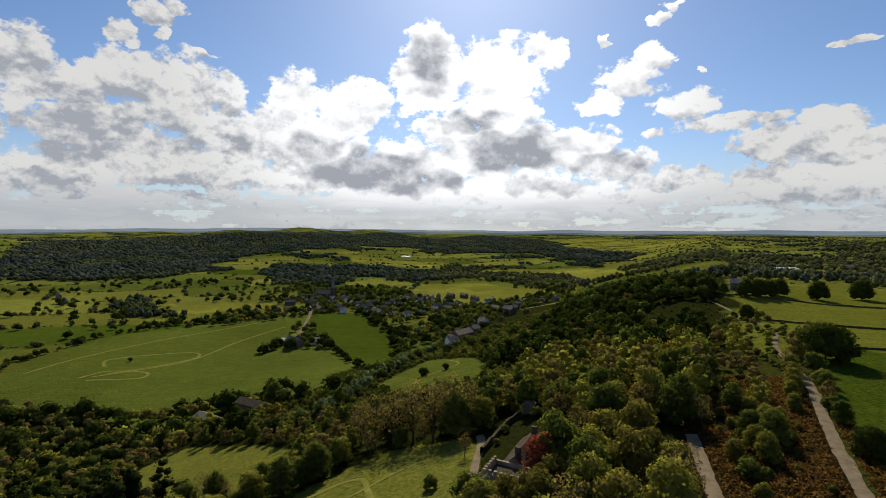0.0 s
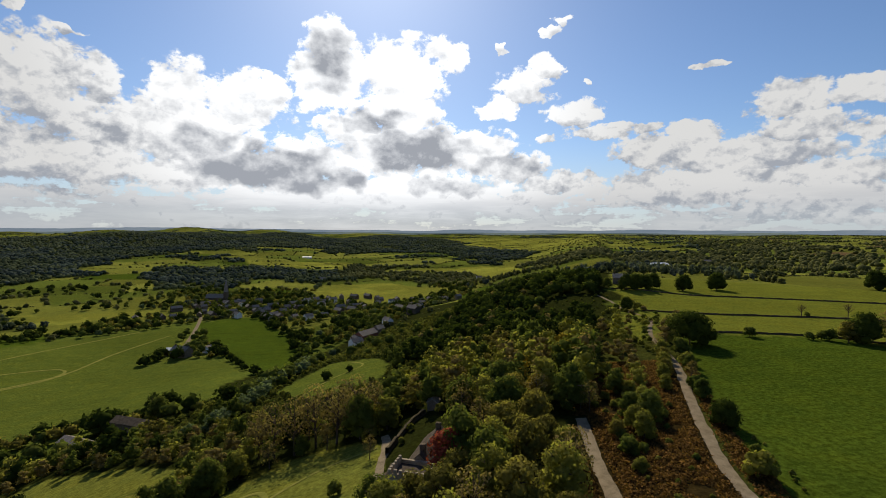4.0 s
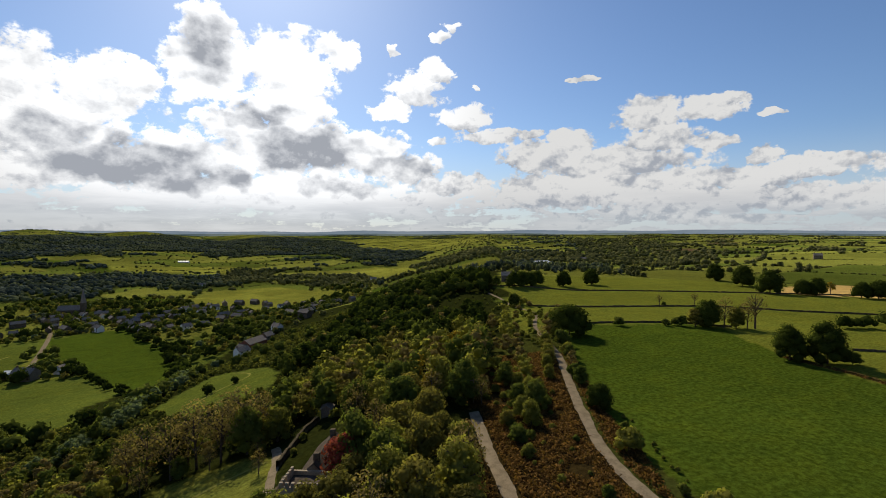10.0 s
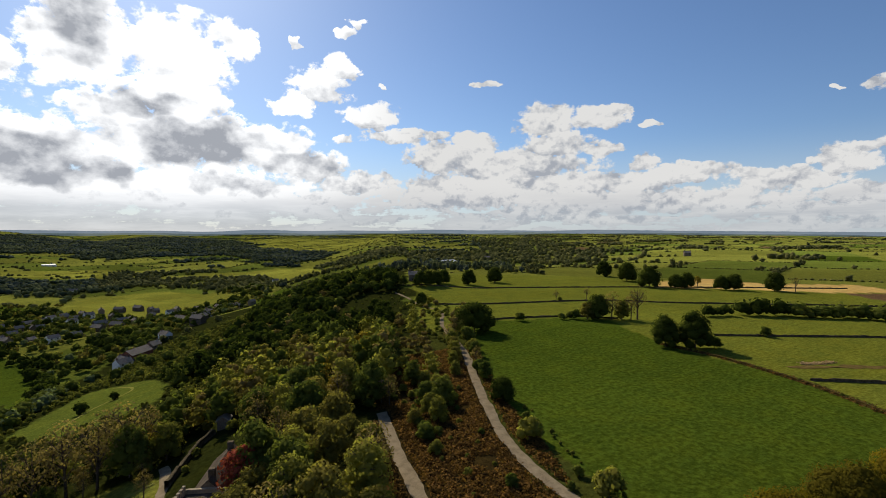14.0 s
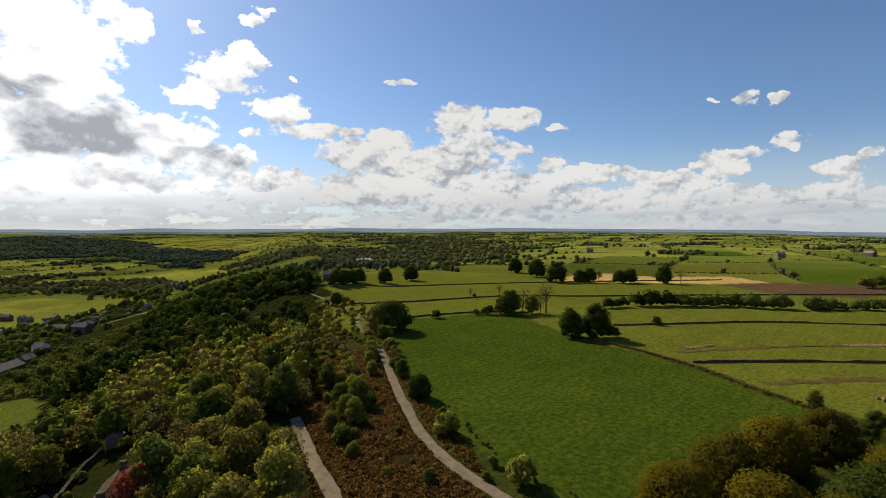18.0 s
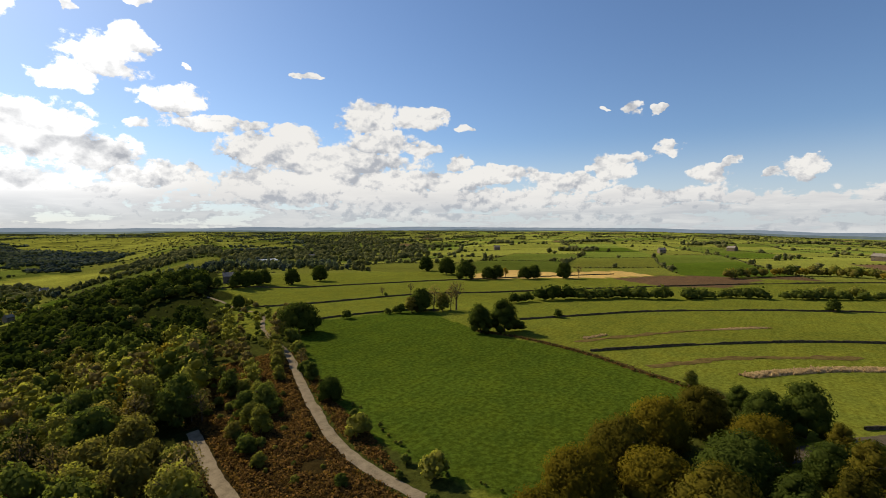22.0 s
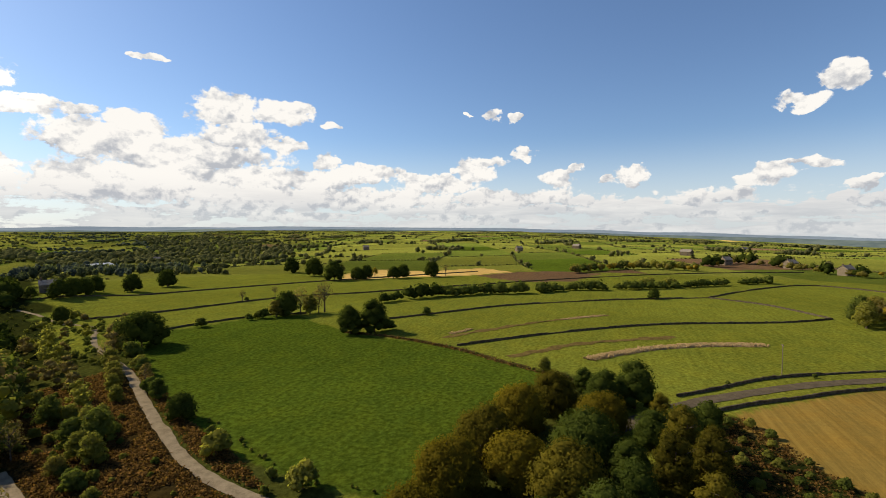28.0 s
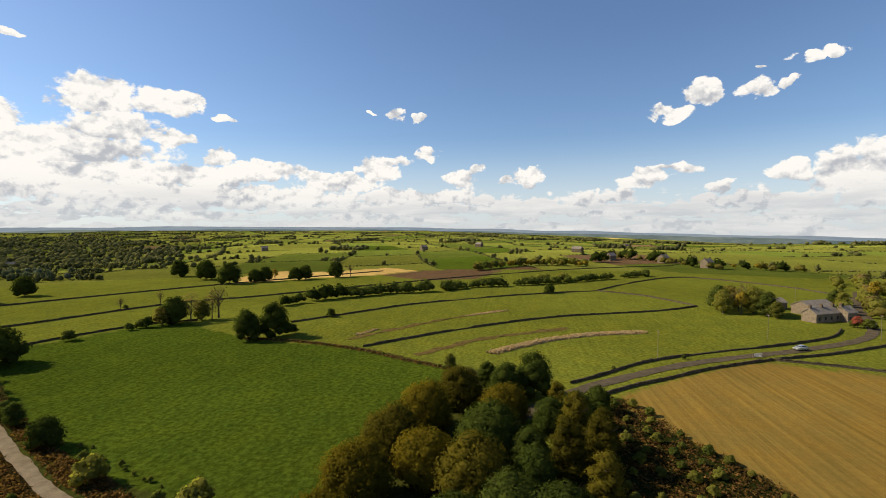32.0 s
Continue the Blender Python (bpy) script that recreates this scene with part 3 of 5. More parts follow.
def boxes(name, mat, *specs, bevel=0.0):
    """Boxes (x0, y0, z0, x1, y1, z1) joined into one mesh."""
    bm = bmesh.new()
    for x0, y0, z0, x1, y1, z1 in specs:
        m = Matrix.Translation(((x0 + x1) / 2, (y0 + y1) / 2, (z0 + z1) / 2)) @ Matrix.Diagonal((x1 - x0, y1 - y0, z1 - z0, 1))
        bmesh.ops.create_cube(bm, size=1, matrix=m)
    if bevel:
        bmesh.ops.bevel(bm, geom=bm.edges[:], offset=bevel, segments=1, affect="EDGES")
    me = bpy.data.meshes.new(name)
    bm.to_mesh(me), bm.free()
    me.materials.append(mat)
    return me


def tube(points, radii, sides=6):
    """Vertices and triangles of a bent, tapering tube."""
    points, vs, fs = [Vector(p) for p in points], [], []
    for k, (p, r) in enumerate(zip(points, radii)):
        d = (points[min(k + 1, len(points) - 1)] - points[max(k - 1, 0)]).normalized()
        q = d.to_track_quat("Z", "Y")
        for i in range(sides):
            a = 6.2832 * i / sides
            vs.append(p + q @ Vector((r * math.cos(a), r * math.sin(a), 0)))
        if k:
            for i in range(sides):
                a, b = (k - 1) * sides + i, (k - 1) * sides + (i + 1) % sides
                fs += [(a, b, b + sides), (a, b + sides, a + sides)]
    return np.array([v[:] for v in vs]), np.array(fs)


def join(pieces):
    vs, fs, n = [], [], 0
    for v, f, *_ in pieces:
        vs.append(v), fs.append(f + n)
        n += len(v)
    return np.concatenate(vs), np.concatenate(fs)


def ball():
    bm = bmesh.new()
    bmesh.ops.create_icosphere(bm, subdivisions=1, radius=1)
    v, f = np.array([p.co[:] for p in bm.verts]), np.array([[p.index for p in q.verts] for q in bm.faces])
    bm.free()
    return v, f


BALL = ball()


def sprays(r, centres, radii, count, size, squash=0.85, core=0.85, droop=0.2, fuzz=1.22):
    """A crown: small folded sprays of leaves over the outside of several lobes, and a dark inside. Vertices, triangles and normals."""
    pieces, bent = [], []
    middle = (centres * radii[:, None] ** 2).sum(0) / (radii ** 2).sum() - (0, 0, 0.3 * radii.max())
    weight = radii ** 2 / (radii ** 2).sum()
    which = r.choice(len(radii), count, p=weight)
    n = r.normal(size=(count, 3))
    n[:, 2] = np.where(n[:, 2] < -0.35, -n[:, 2], n[:, 2])
    n /= np.linalg.norm(n, axis=1)[:, None]
    at = centres[which] + n * (radii[which] * r.uniform(0.80, fuzz, count))[:, None] * (1, 1, squash)
    deep = np.zeros(count, bool)
    for c, q in zip(centres, radii):
        deep |= np.linalg.norm((at - c) / (1, 1, squash), axis=1) < 0.72 * q
    at, n = at[~deep], n[~deep]
    k = len(at)
    out = at - middle
    soft = 0.75 * n + 0.6 * out / np.linalg.norm(out, axis=1)[:, None] + r.normal(size=(k, 3)) * 0.22
    bent.append(np.repeat(soft / np.linalg.norm(soft, axis=1)[:, None], 4, axis=0))
    n = n + r.normal(size=(k, 3)) * 0.40 + (0, 0, 0.15)
    n /= np.linalg.norm(n, axis=1)[:, None]
    side = np.cross(n, r.normal(size=(k, 3)))
    side /= np.linalg.norm(side, axis=1)[:, None]
    up = np.cross(n, side)
    s = (size * r.uniform(0.55, 1.35, k))[:, None]
    v = np.stack([at - side * s, at - up * s * 0.7 - n * s * droop, at + side * s * 0.9, at + up * s * 0.8 - n * s * droop], 1).reshape(-1, 3)
    b = np.arange(k)[:, None] * 4
    pieces.append((v, np.concatenate([b + [0, 1, 2], b + [0, 2, 3]], 0)))
    for c, q in zip(centres, radii) if core else ():
        pieces.append((BALL[0] * (q * core * r.uniform(0.85, 1.1, (len(BALL[0]), 1))) * (1, 1, squash) + c, BALL[1]))
        bent.append(BALL[0])
    return (*join(pieces), np.concatenate(bent))


def lobes(r, wide, low, high, count, fat=1.0):
    """Centres and radii of the lobes of a domed crown that is wide across and reaches from low to high."""
    half, tall = wide / 2, high - low
    q = r.uniform(0.26, 0.42, count) * min(half, tall * 0.6) * fat
    turn, k = r.uniform(0, 6.28) + np.arange(count) * 2.4, (np.arange(count) + 0.5) / count
    out = np.sqrt(np.clip(1 - k ** 2.2, 0, 1)) * (half - q) * r.uniform(0.75, 1.0, count)
    z = low + q * 0.8 + (tall - 1.8 * q) * k * r.uniform(0.9, 1.06, count)
    c = np.stack([np.cos(turn) * out, np.sin(turn) * out, z], 1)
    c[0], q[0] = (0, 0, low + tall * 0.45), 0.50 * min(half, tall * 0.6) * 1.25
    return c, q


def skeleton_of(r, height, thick, limbs, reach, low):
    """A leaning, tapering trunk with limbs that fork."""
    lean = r.uniform(-0.04, 0.04, 2) * height
    pieces = [tube([(0, 0, -0.4), (lean[0] * 0.3, lean[1] * 0.3, height * 0.3), (lean[0] * 0.6, lean[1], height * 0.6), (lean[0], lean[1], height * 0.88)],
                   [thick * 1.25, thick * 0.85, thick * 0.5, thick * 0.12])]
    for k in range(limbs):
        a, z0 = k * 2.4 + r.uniform(-0.4, 0.4), height * r.uniform(low, 0.62)
        out, rise = reach * r.uniform(0.6, 1.0), height * r.uniform(0.16, 0.34)
        p0 = Vector((lean[0] * z0 / height, lean[1] * z0 / height, z0))
        p1 = p0 + Vector((math.cos(a) * out * 0.5, math.sin(a) * out * 0.5, rise * 0.6))
        p2 = p0 + Vector((math.cos(a + 0.2) * out, math.sin(a + 0.2) * out, rise))
        pieces.append(tube([p0, p1, p2], [thick * 0.42, thick * 0.25, thick * 0.06], 5))
        for side in (-0.7, 0.6):
            p3 = p1 + Vector((math.cos(a + side) * out * 0.45, math.sin(a + side) * out * 0.45, rise * 0.5))
            pieces.append(tube([p1, p3], [thick * 0.18, thick * 0.03], 4))
    return join(pieces)


def tree_kind(name, label, mat, seed, high, wide, low, count, size, lobe_count=9, thick=0.22, limbs=6, core=0.85, squash=0.85, category="tree", group="", fat=1.0):
    """One tree of its kind, kept below the horizon's far side until it is copied into place."""
    r = np.random.RandomState(seed)
    top = new(name)
    tagged(top, label, category, group)
    v, f = skeleton_of(r, high, thick, limbs, wide * 0.42, low / high * 0.7 + 0.08)
    part("trunk", mesh_of("trunk", v, f, [BARK]), top)
    c, q = lobes(r, wide, low, high, lobe_count, fat)
    v, f, n = sprays(r, c, q, count, size, squash, core)
    part("crown", mesh_of("crown", v, f, [mat], smooth=True, normals=n), top)
    return top


def bush_kind(name, label, mat, seed, high, wide, count, size, category="bush"):
    r = np.random.RandomState(seed)
    c, q = lobes(r, wide, -0.1 * high, high, 9)
    top = new(name)
    tagged(top, label, category)
    v, f, n = sprays(r, c, q, count, size)
    part("foliage", mesh_of("foliage", v, f, [mat], smooth=True, normals=n), top)
    part("stem", mesh_of("stem", *tube([(0, 0, -0.4), (0.1, 0.05, high * 0.3), (0, 0.1, high * 0.7)], [0.12, 0.08, 0.03], 5), [BARK]), top)
    return top


def place(kind, x, y, size=1.0, turn=0.0, sink=0.0, tall=1.0):
    m = Matrix.Translation((x, y, float(land(x, y)) - sink)) @ Matrix.Rotation(turn, 4, "Z") @ Matrix.Diagonal((size, size, size * tall, 1))
    return copy_thing(kind, m)


def spread(box, gap, allowed, seed, tries=4000):
    """Random places in a box, at least gap apart, where allowed(x, y) holds."""
    r = np.random.RandomState(seed)
    xs, ys = r.uniform(box[0], box[2], tries), r.uniform(box[1], box[3], tries)
    good = allowed(xs, ys)
    taken, out = {}, []
    for x, y in zip(xs[good], ys[good]):
        i, j = int(x // gap), int(y // gap)
        if all((x - p) ** 2 + (y - q) ** 2 > gap * gap for a in (-1, 0, 1) for b in (-1, 0, 1) for p, q in taken.get((i + a, j + b), ())):
            taken.setdefault((i, j), []).append((x, y))
            out.append((x, y))
    return out


def near_line(x, y, line, reach):
    hit = np.zeros(np.shape(x), bool)
    for (ax, ay), (bx, by) in zip(line, line[1:]):
        dx, dy = bx - ax, by - ay
        k = np.clip(((x - ax) * dx + (y - ay) * dy) / (dx * dx + dy * dy), 0, 1)
        hit |= np.hypot(x - ax - k * dx, y - ay - k * dy) < reach
    return hit


def smooth_line(points, gap=2.0):
    """Points every gap metres along a smooth curve through the given ones."""
    p = [points[0]] + list(points) + [points[-1]]
    out = []
    for k in range(1, len(p) - 2):
        a, b, c, d = (np.array(q, float) for q in p[k - 1:k + 3])
        n = max(2, int(np.hypot(*(c - b)) / gap))
        for t in np.linspace(0, 1, n, endpoint=False):
            out.append(0.5 * (2 * b + (c - a) * t + (2 * a - 5 * b + 4 * c - d) * t * t + (3 * b - a - 3 * c + d) * t ** 3))
    out.append(np.array(points[-1], float))
    return np.array(out)


def normals_of(line):
    d = np.gradient(line, axis=0)
    d /= np.linalg.norm(d, axis=1)[:, None]
    return np.stack([-d[:, 1], d[:, 0]], 1)


def ribbon(name, points, width, mat, lift, seed=1, crown=0.05, ragged=0.16):
    """A draped way with a slightly raised middle and ragged edges."""
    r = np.random.RandomState(seed)
    line = smooth_line(points, 1.0)
    n, rows = normals_of(line), []
    offs = np.array([-1, -0.55, 0, 0.55, 1]) * width / 2
    for k, o in enumerate(offs):
        e = ragged * 0.5 * (waves(line[:, 0], line[:, 1], 9, seed + k) + 0.5 * r.uniform(-1, 1, len(line))) * (1 if k in (0, 4) else 0)
        p = line + n * (o + e)[:, None]
        z = land(p[:, 0], p[:, 1]) + lift + (0 if k in (0, 4) else crown)
        rows.append(np.stack([p[:, 0], p[:, 1], z], 1))
    return mesh_of(name, np.concatenate(rows), grid_faces(5, len(line)), [mat], smooth=True)


def wall_mesh(points, high, thick, seed, mat, gap=1.1):
    """A dry stone wall: uneven courses, proud capstones, slumps here and there."""
    r = np.random.RandomState(seed)
    line = smooth_line(points, gap)
    n = normals_of(line)
    h = high * (0.9 + 0.12 * r.normal(size=len(line)).clip(-2, 1.5))
    slump = waves(line[:, 0], line[:, 1], 60, seed) > 0.9
    h[slump] *= 0.6
    rows = []
    for off, up in ((-0.62, -0.05), (-0.5, 0.5), (-0.42, 0.86), (-0.55, 0.88), (-0.40, 1.03), (0.40, 1.0), (0.55, 0.88), (0.42, 0.86), (0.5, 0.5), (0.62, -0.05)):
        p = line + n * (off * thick + r.uniform(-0.07, 0.07, len(line)))[:, None]
        rows.append(np.stack([p[:, 0], p[:, 1], land(line[:, 0], line[:, 1]) + h * up + r.uniform(-0.05, 0.05, len(line)) * (up > 0)], 1))
    return mesh_of("wall", np.concatenate(rows), grid_faces(len(rows), len(line)), [mat])


def clumps(name, unit, xy, sizes, talls, mat, seed, sink=0.15, label="", category="", soft=False):
    """Countless small tufts or far crowns, joined into one mesh."""
    r = np.random.RandomState(seed)
    v, f = unit[:2]
    k = len(xy)
    a = r.uniform(0, 6.28, k)
    jit = r.uniform(0.72, 1.28, (k, len(v), 1))
    p = v[None] * jit
    x, y = p[:, :, 0] * np.cos(a)[:, None] - p[:, :, 1] * np.sin(a)[:, None], p[:, :, 0] * np.sin(a)[:, None] + p[:, :, 1] * np.cos(a)[:, None]
    z = land(xy[:, 0], xy[:, 1])
    out = np.stack([x * sizes[:, None] + xy[:, :1], y * sizes[:, None] + xy[:, 1:2], (p[:, :, 2] * 0.5 + 0.5 - sink) * talls[:, None] + z[:, None]], 2)
    faces = (f[None] + (np.arange(k) * len(v))[:, None, None]).reshape(-1, 3)
    bent = None
    if len(unit) > 2:
        n = unit[2]
        bent = np.stack([n[:, 0] * np.cos(a)[:, None] - n[:, 1] * np.sin(a)[:, None], n[:, 0] * np.sin(a)[:, None] + n[:, 1] * np.cos(a)[:, None], n[None, :, 2].repeat(k, 0)], 2).reshape(-1, 3)
    return tagged(new(name, mesh_of(name, out.reshape(-1, 3), faces, [mat], smooth=soft or bent is not None, normals=bent)), label, category, kind="stuff")


OCTA = (np.array([(1, 0, 0), (0, 1, 0), (-1, 0, 0), (0, -1, 0), (0, 0, 1), (0, 0, -1.0)]),
        np.array([(0, 1, 4), (1, 2, 4), (2, 3, 4), (3, 0, 4), (1, 0, 5), (2, 1, 5), (3, 2, 5), (0, 3, 5)]))

# ---- ways, walls ----
TRACK = ((51, 28), (51, 39), (53, 51), (57, 62), (63, 73), (70, 85), (80, 101), (88, 114), (96, 131))
TRACK_FAR = ((96, 131), (104, 148), (113, 162), (120, 171), (126, 182))
HILL_PATH = ((126, 182), (127, 200), (133, 222), (135, 240))
LANE = ((29, 38), (36, 56), (39, 66), (44, 80), (48, 91))
ROAD = ((66, 14), (92, -2), (105, -12), (113, -20), (121, -30), (132, -45), (143, -66), (152, -85), (166, -108), (179, -121), (200, -134), (235, -153), (290, -188))
FOOTPATH = ((-36, 92), (-27, 96), (-21, 100), (-17, 100), (-15, 95), (-12, 84), (-9, 70))
YARD_WAY = ((9, 112), (9, 106), (7, 95), (4, 80), (0, 70))
SLOPE_PATH = ((-25, 84), (-11, 98), (-3, 103), (7, 105))
FARM_LANE = ((-136, 432), (-140, 470), (-152, 540), (-166, 607))
MUDDY_STRIP, COW_PATH = ((134, 27), (138, 23), (157, 7), (176, -21)), ((150, 52), (155, 49), (180, 31), (205, 10), (212, 0))
for name, line, wide, mat, label, lift in (
        ("gravel_track", TRACK, 2.15, GRAVEL, "pale gravel farm track curving along the field edge", 0.06),
        ("far_track", TRACK_FAR, 1.6, GRAVEL, "narrow pale track between bushes", 0.06),
        ("hill_path", HILL_PATH, 1.3, GRAVEL, "thin pale path over the hill brow", 0.06),
        ("lane", LANE, 2.2, GRAVEL, "narrow worn tarmac lane between trees", 0.06),
        ("road", ROAD, 3.4, TARMAC, "grey tarmac country road between stone walls", 0.07),
        ("footpath", FOOTPATH, 1.2, DRY_GRASS, "pale trodden footpath across the grass", 0.05),
        ("yard_way", YARD_WAY, 1.8, GRAVEL, "pale gravel way beside the stone house", 0.05),
        ("slope_path", SLOPE_PATH, 0.9, DRY_GRASS, "faint trodden path on the grass slope", 0.05),
        ("muddy_strip", MUDDY_STRIP, 3.2, EARTH, "bare trodden earth strip in the pasture", 0.05),
        ("cow_path", COW_PATH, 2.4, EARTH, "worn earth strip through the grazed pasture", 0.05),
        ("field_line", ((-242, 317), (-235, 335), (-209, 336), (-205, 322), (-234, 313)), 2.2, DRY_GRASS, "pale dry line worn into the valley field", 0.08),
        ("field_line", ((-245, 346), (-254, 368), (-211, 395), (-196, 384), (-206, 360), (-231, 329)), 2.2, DRY_GRASS, "pale dry line worn into the valley field", 0.08),
        ("field_line", ((-290, 330), (-282, 372), (-252, 442), (-200, 528)), 2.4, DRY_GRASS, "pale dry line worn into the valley field", 0.08),
        ("field_line", ((-236, 320), (-198, 369), (-186, 438), (-165, 500)), 2.0, DRY_GRASS, "pale dry line worn into the valley field", 0.08),
        ("glade_path", ((-18, 186), (-6, 214), (8, 232), (2, 262)), 1.0, DRY_GRASS, "pale path across the grassy glade", 0.06),
        ("farm_lane", FARM_LANE, 3.5, GRAVEL, "pale lane leading to the farm", 0.10)):
    tagged(new(name, ribbon(name, line, wide, mat, lift, ragged=1.6 if mat is EARTH else 0.3)), label, "path" if "path" in name else "road", kind="structure")

WALLS = (
    ((141, 44), (152, 34), (172, 14), (197, -19), (215, -62), (230, -84)),
    ((175, 83), (197, 66), (224, 44), (252, 7), (267, -20), (281, -49)),
    ((108, 148), (129, 150), (145, 146), (165, 136), (175, 122)),
    ((134, 198), (156, 185), (213, 162), (241, 133), (290, 91)),
    ((150, 252), (201, 238), (266, 202), (325, 161), (395, 105)),
    ((113, -14), (121, -23), (134, -37), (147, -60), (156, -80), (169, -102), (183, -114)),
    ((105, -19), (112, -27), (119, -37), (129, -51), (139, -70), (147, -89), (160, -113)),
    ((139, -70), (128, -96), (100, -130)),
    ((281, -49), (330, -84), (360, -125), (300, -165), (240, -164)),
    ((290, 91), (365, 18), (425, -60), (465, -150)),
    ((230, -84), (262, -70), (281, -49)),
)
for k, line in enumerate(WALLS):
    tagged(new("stone_wall", wall_mesh(line, 0.75, 0.42, 40 + k, DRYSTONE)), "dark dry stone field wall with uneven capstones", "stone wall", "field walls")
tagged(new("stone_wall", wall_mesh(((147, 86), (145, 66), (137, 43), (127, 26), (118, 9)), 0.6, 0.9, 60, OVERGROWN)), "low broken stone wall overgrown with brown grass", "stone wall", "field walls")

# ---- trees and bushes ----
class Kind:
    """A kind of tree or bush: a full pattern to copy, and a light one to join into far woods."""

    def __init__(self, pattern, mat, seed, high, wide, bushy=False):
        self.pattern, self.mat, self.bushy = pattern, mat, bushy
        r = np.random.RandomState(seed + 500)
        c, q = lobes(r, wide, -0.05 * high, high, 8)
        self.close = sprays(r, c, q * 1.1, 190, 0.052 * wide, 0.85, 0.74)
        self.light = sprays(r, c[:4], q[:4] * 1.25, 46, 0.092 * wide, 0.85, 0.90)


def tree(label, mat, seed, high, wide, low, count, size, lobe_count=10, name="tree", category="tree", **more):
    return Kind(tree_kind(name, label, mat, seed, high, wide, low, count, size, lobe_count, category=category, **more), mat, seed, high, wide)


def bush(label, mat, seed, high, wide, count, size):
    return Kind(bush_kind("bush", label, mat, seed, high, wide, count, size), mat, seed, high, wide, True)


OAK = [tree("broad dark green tree in full leaf", LEAF_DARK, 11 + k, 11, 12, -0.8, 1900, 0.42, 18, fat=1.2) for k in range(2)]
ASH = [tree("tall green tree in young leaf", LEAF_MID, 21 + k, 9.5, 8.5, -0.5, 1800, 0.27, 16, fat=1.15, core=0.75) for k in range(2)]
SPRING = [tree("light yellow-green tree in spring leaf", LEAF_LIGHT, 31 + k, 8.0, 7.5, -0.5, 2000, 0.22, 16, fat=1.15, core=0.68) for k in range(3)]
OLIVE = [tree("olive-brown tree in young leaf", LEAF_OLIVE, 36 + k, 7.5, 7.5, -0.4, 2000, 0.21, 16, fat=1.1, core=0.68) for k in range(2)]
BUDDING = [tree("thin brownish tree with bursting buds", LEAF_BROWN, 41 + k, 9.0, 7.0, 0.8, 750, 0.17, 12, limbs=14, thick=0.16, core=0.0) for k in range(2)]
NEAR = [tree(label, mat, 61 + k, 10.0, 14.0, -0.8, 8200, 0.20, 30, core=0.80, fat=1.05) for k, (label, mat) in enumerate((
    ("broad olive-green tree in young leaf", LEAF_NEAR), ("broad brownish-gold tree in young leaf", LEAF_NEAR_GOLD), ("broad dark green tree in full leaf", LEAF_DARK)))]
ROUND = tree("dense round dark green tree with small leaves", LEAF_DARK, 66, 10.0, 10.0, -0.6, 4600, 0.19, 22, core=0.86, fat=1.2)
COLUMN = tree("narrow upright olive tree with fine leaves", LEAF_NEAR, 67, 11.0, 7.0, -0.4, 3600, 0.17, 18, core=0.8, fat=1.1)
WILLOW = tree("round pale grey-green willow by the stream", LEAF_WILLOW, 58, 8.0, 8.5, -0.5, 1500, 0.28, 15, fat=1.15)
DOME = tree("very broad dark dome-shaped tree at the field corner", LEAF_DARK, 57, 11.5, 17, -0.6, 4200, 0.34, 24, fat=1.05)
GOLDEN = tree("small tree with golden young leaves", LEAF_GOLD, 51, 8, 5.5, 1.6, 1000, 0.26, 9, core=0.3)
COPPER = tree("tree with coppery pink leaves beside the stone house", LEAF_PINK, 52, 9, 9, 1.0, 1900, 0.30, 12, core=0.3)
PINE = tree("tall dark pine with a bare lower trunk", LEAF_PINE, 53, 15, 6, 5.0, 900, 0.45, 9, name="pine", category="pine tree", squash=1.2)
BARE = tree("bare grey tree with open branches", LEAF_BROWN, 54, 11, 8, 3.0, 300, 0.2, 9, thick=0.26, limbs=18, core=0.0)
BUSH = [bush("rounded dark green bush", LEAF_MID, 91 + k, 3.4, 4.4, 460, 0.26) for k in range(2)]
YELLOW_BUSH = [bush("yellow-green bush in young leaf", LEAF_LIGHT, 94 + k, 3.2, 4.0, 460, 0.25) for k in range(2)]
GORSE_BUSH = [bush("small rounded hawthorn and gorse bush on the slope", GORSE, 97 + k, 3.2, 4.0, 380, 0.26) for k in range(3)]
PATTERNS = NEAR + [ROUND, COLUMN] + OLIVE + OAK + ASH + SPRING + BUDDING + BUSH + YELLOW_BUSH + GORSE_BUSH + [DOME, WILLOW, GOLDEN, COPPER, PINE, BARE]
rnd = random.Random(5)
WAYS_CLEAR = ((TRACK, 3.2), (TRACK_FAR, 1.6), (HILL_PATH, 1.5), (LANE, 4.9), (ROAD, 5.5), (YARD_WAY, 3.0), (FOOTPATH, 2.0), (FARM_LANE, 4.0), (SLOPE_PATH, 2.0))
OPEN = (BIG_FIELD, TAN_FIELD, LOW_FIELD, LEFT_FIELD, MID_FIELD, CASTLE_FIELD, GLADE, CRICKET_FIELD, RIVER_MEADOW, LONG_MEADOW)
CASTLE_YARD = ((5, 72), (16, 70), (27, 110), (20, 122), (7, 112))
plants = []


def clear(x, y):
    ok = ~inside(x, y, CASTLE_YARD)
    for line, reach in WAYS_CLEAR:
        ok &= ~near_line(x, y, line, reach)
    for poly in OPEN:
        ok &= ~inside(x, y, poly)
    return ok & (np.hypot(x, y) > 30)


def plant(kind, x, y, size=1.0, tall=1.0, kept=False):
    plants.append((math.hypot(x, y) - (1000 if kept else 0), kind, x, y, size, rnd.uniform(0, 6.28), tall))


def grow(spots, choices, low=0.75, high=1.2):
    for x, y in spots:
        plant(rnd.choice(choices), x, y, rnd.uniform(low, high), rnd.uniform(0.88, 1.12))


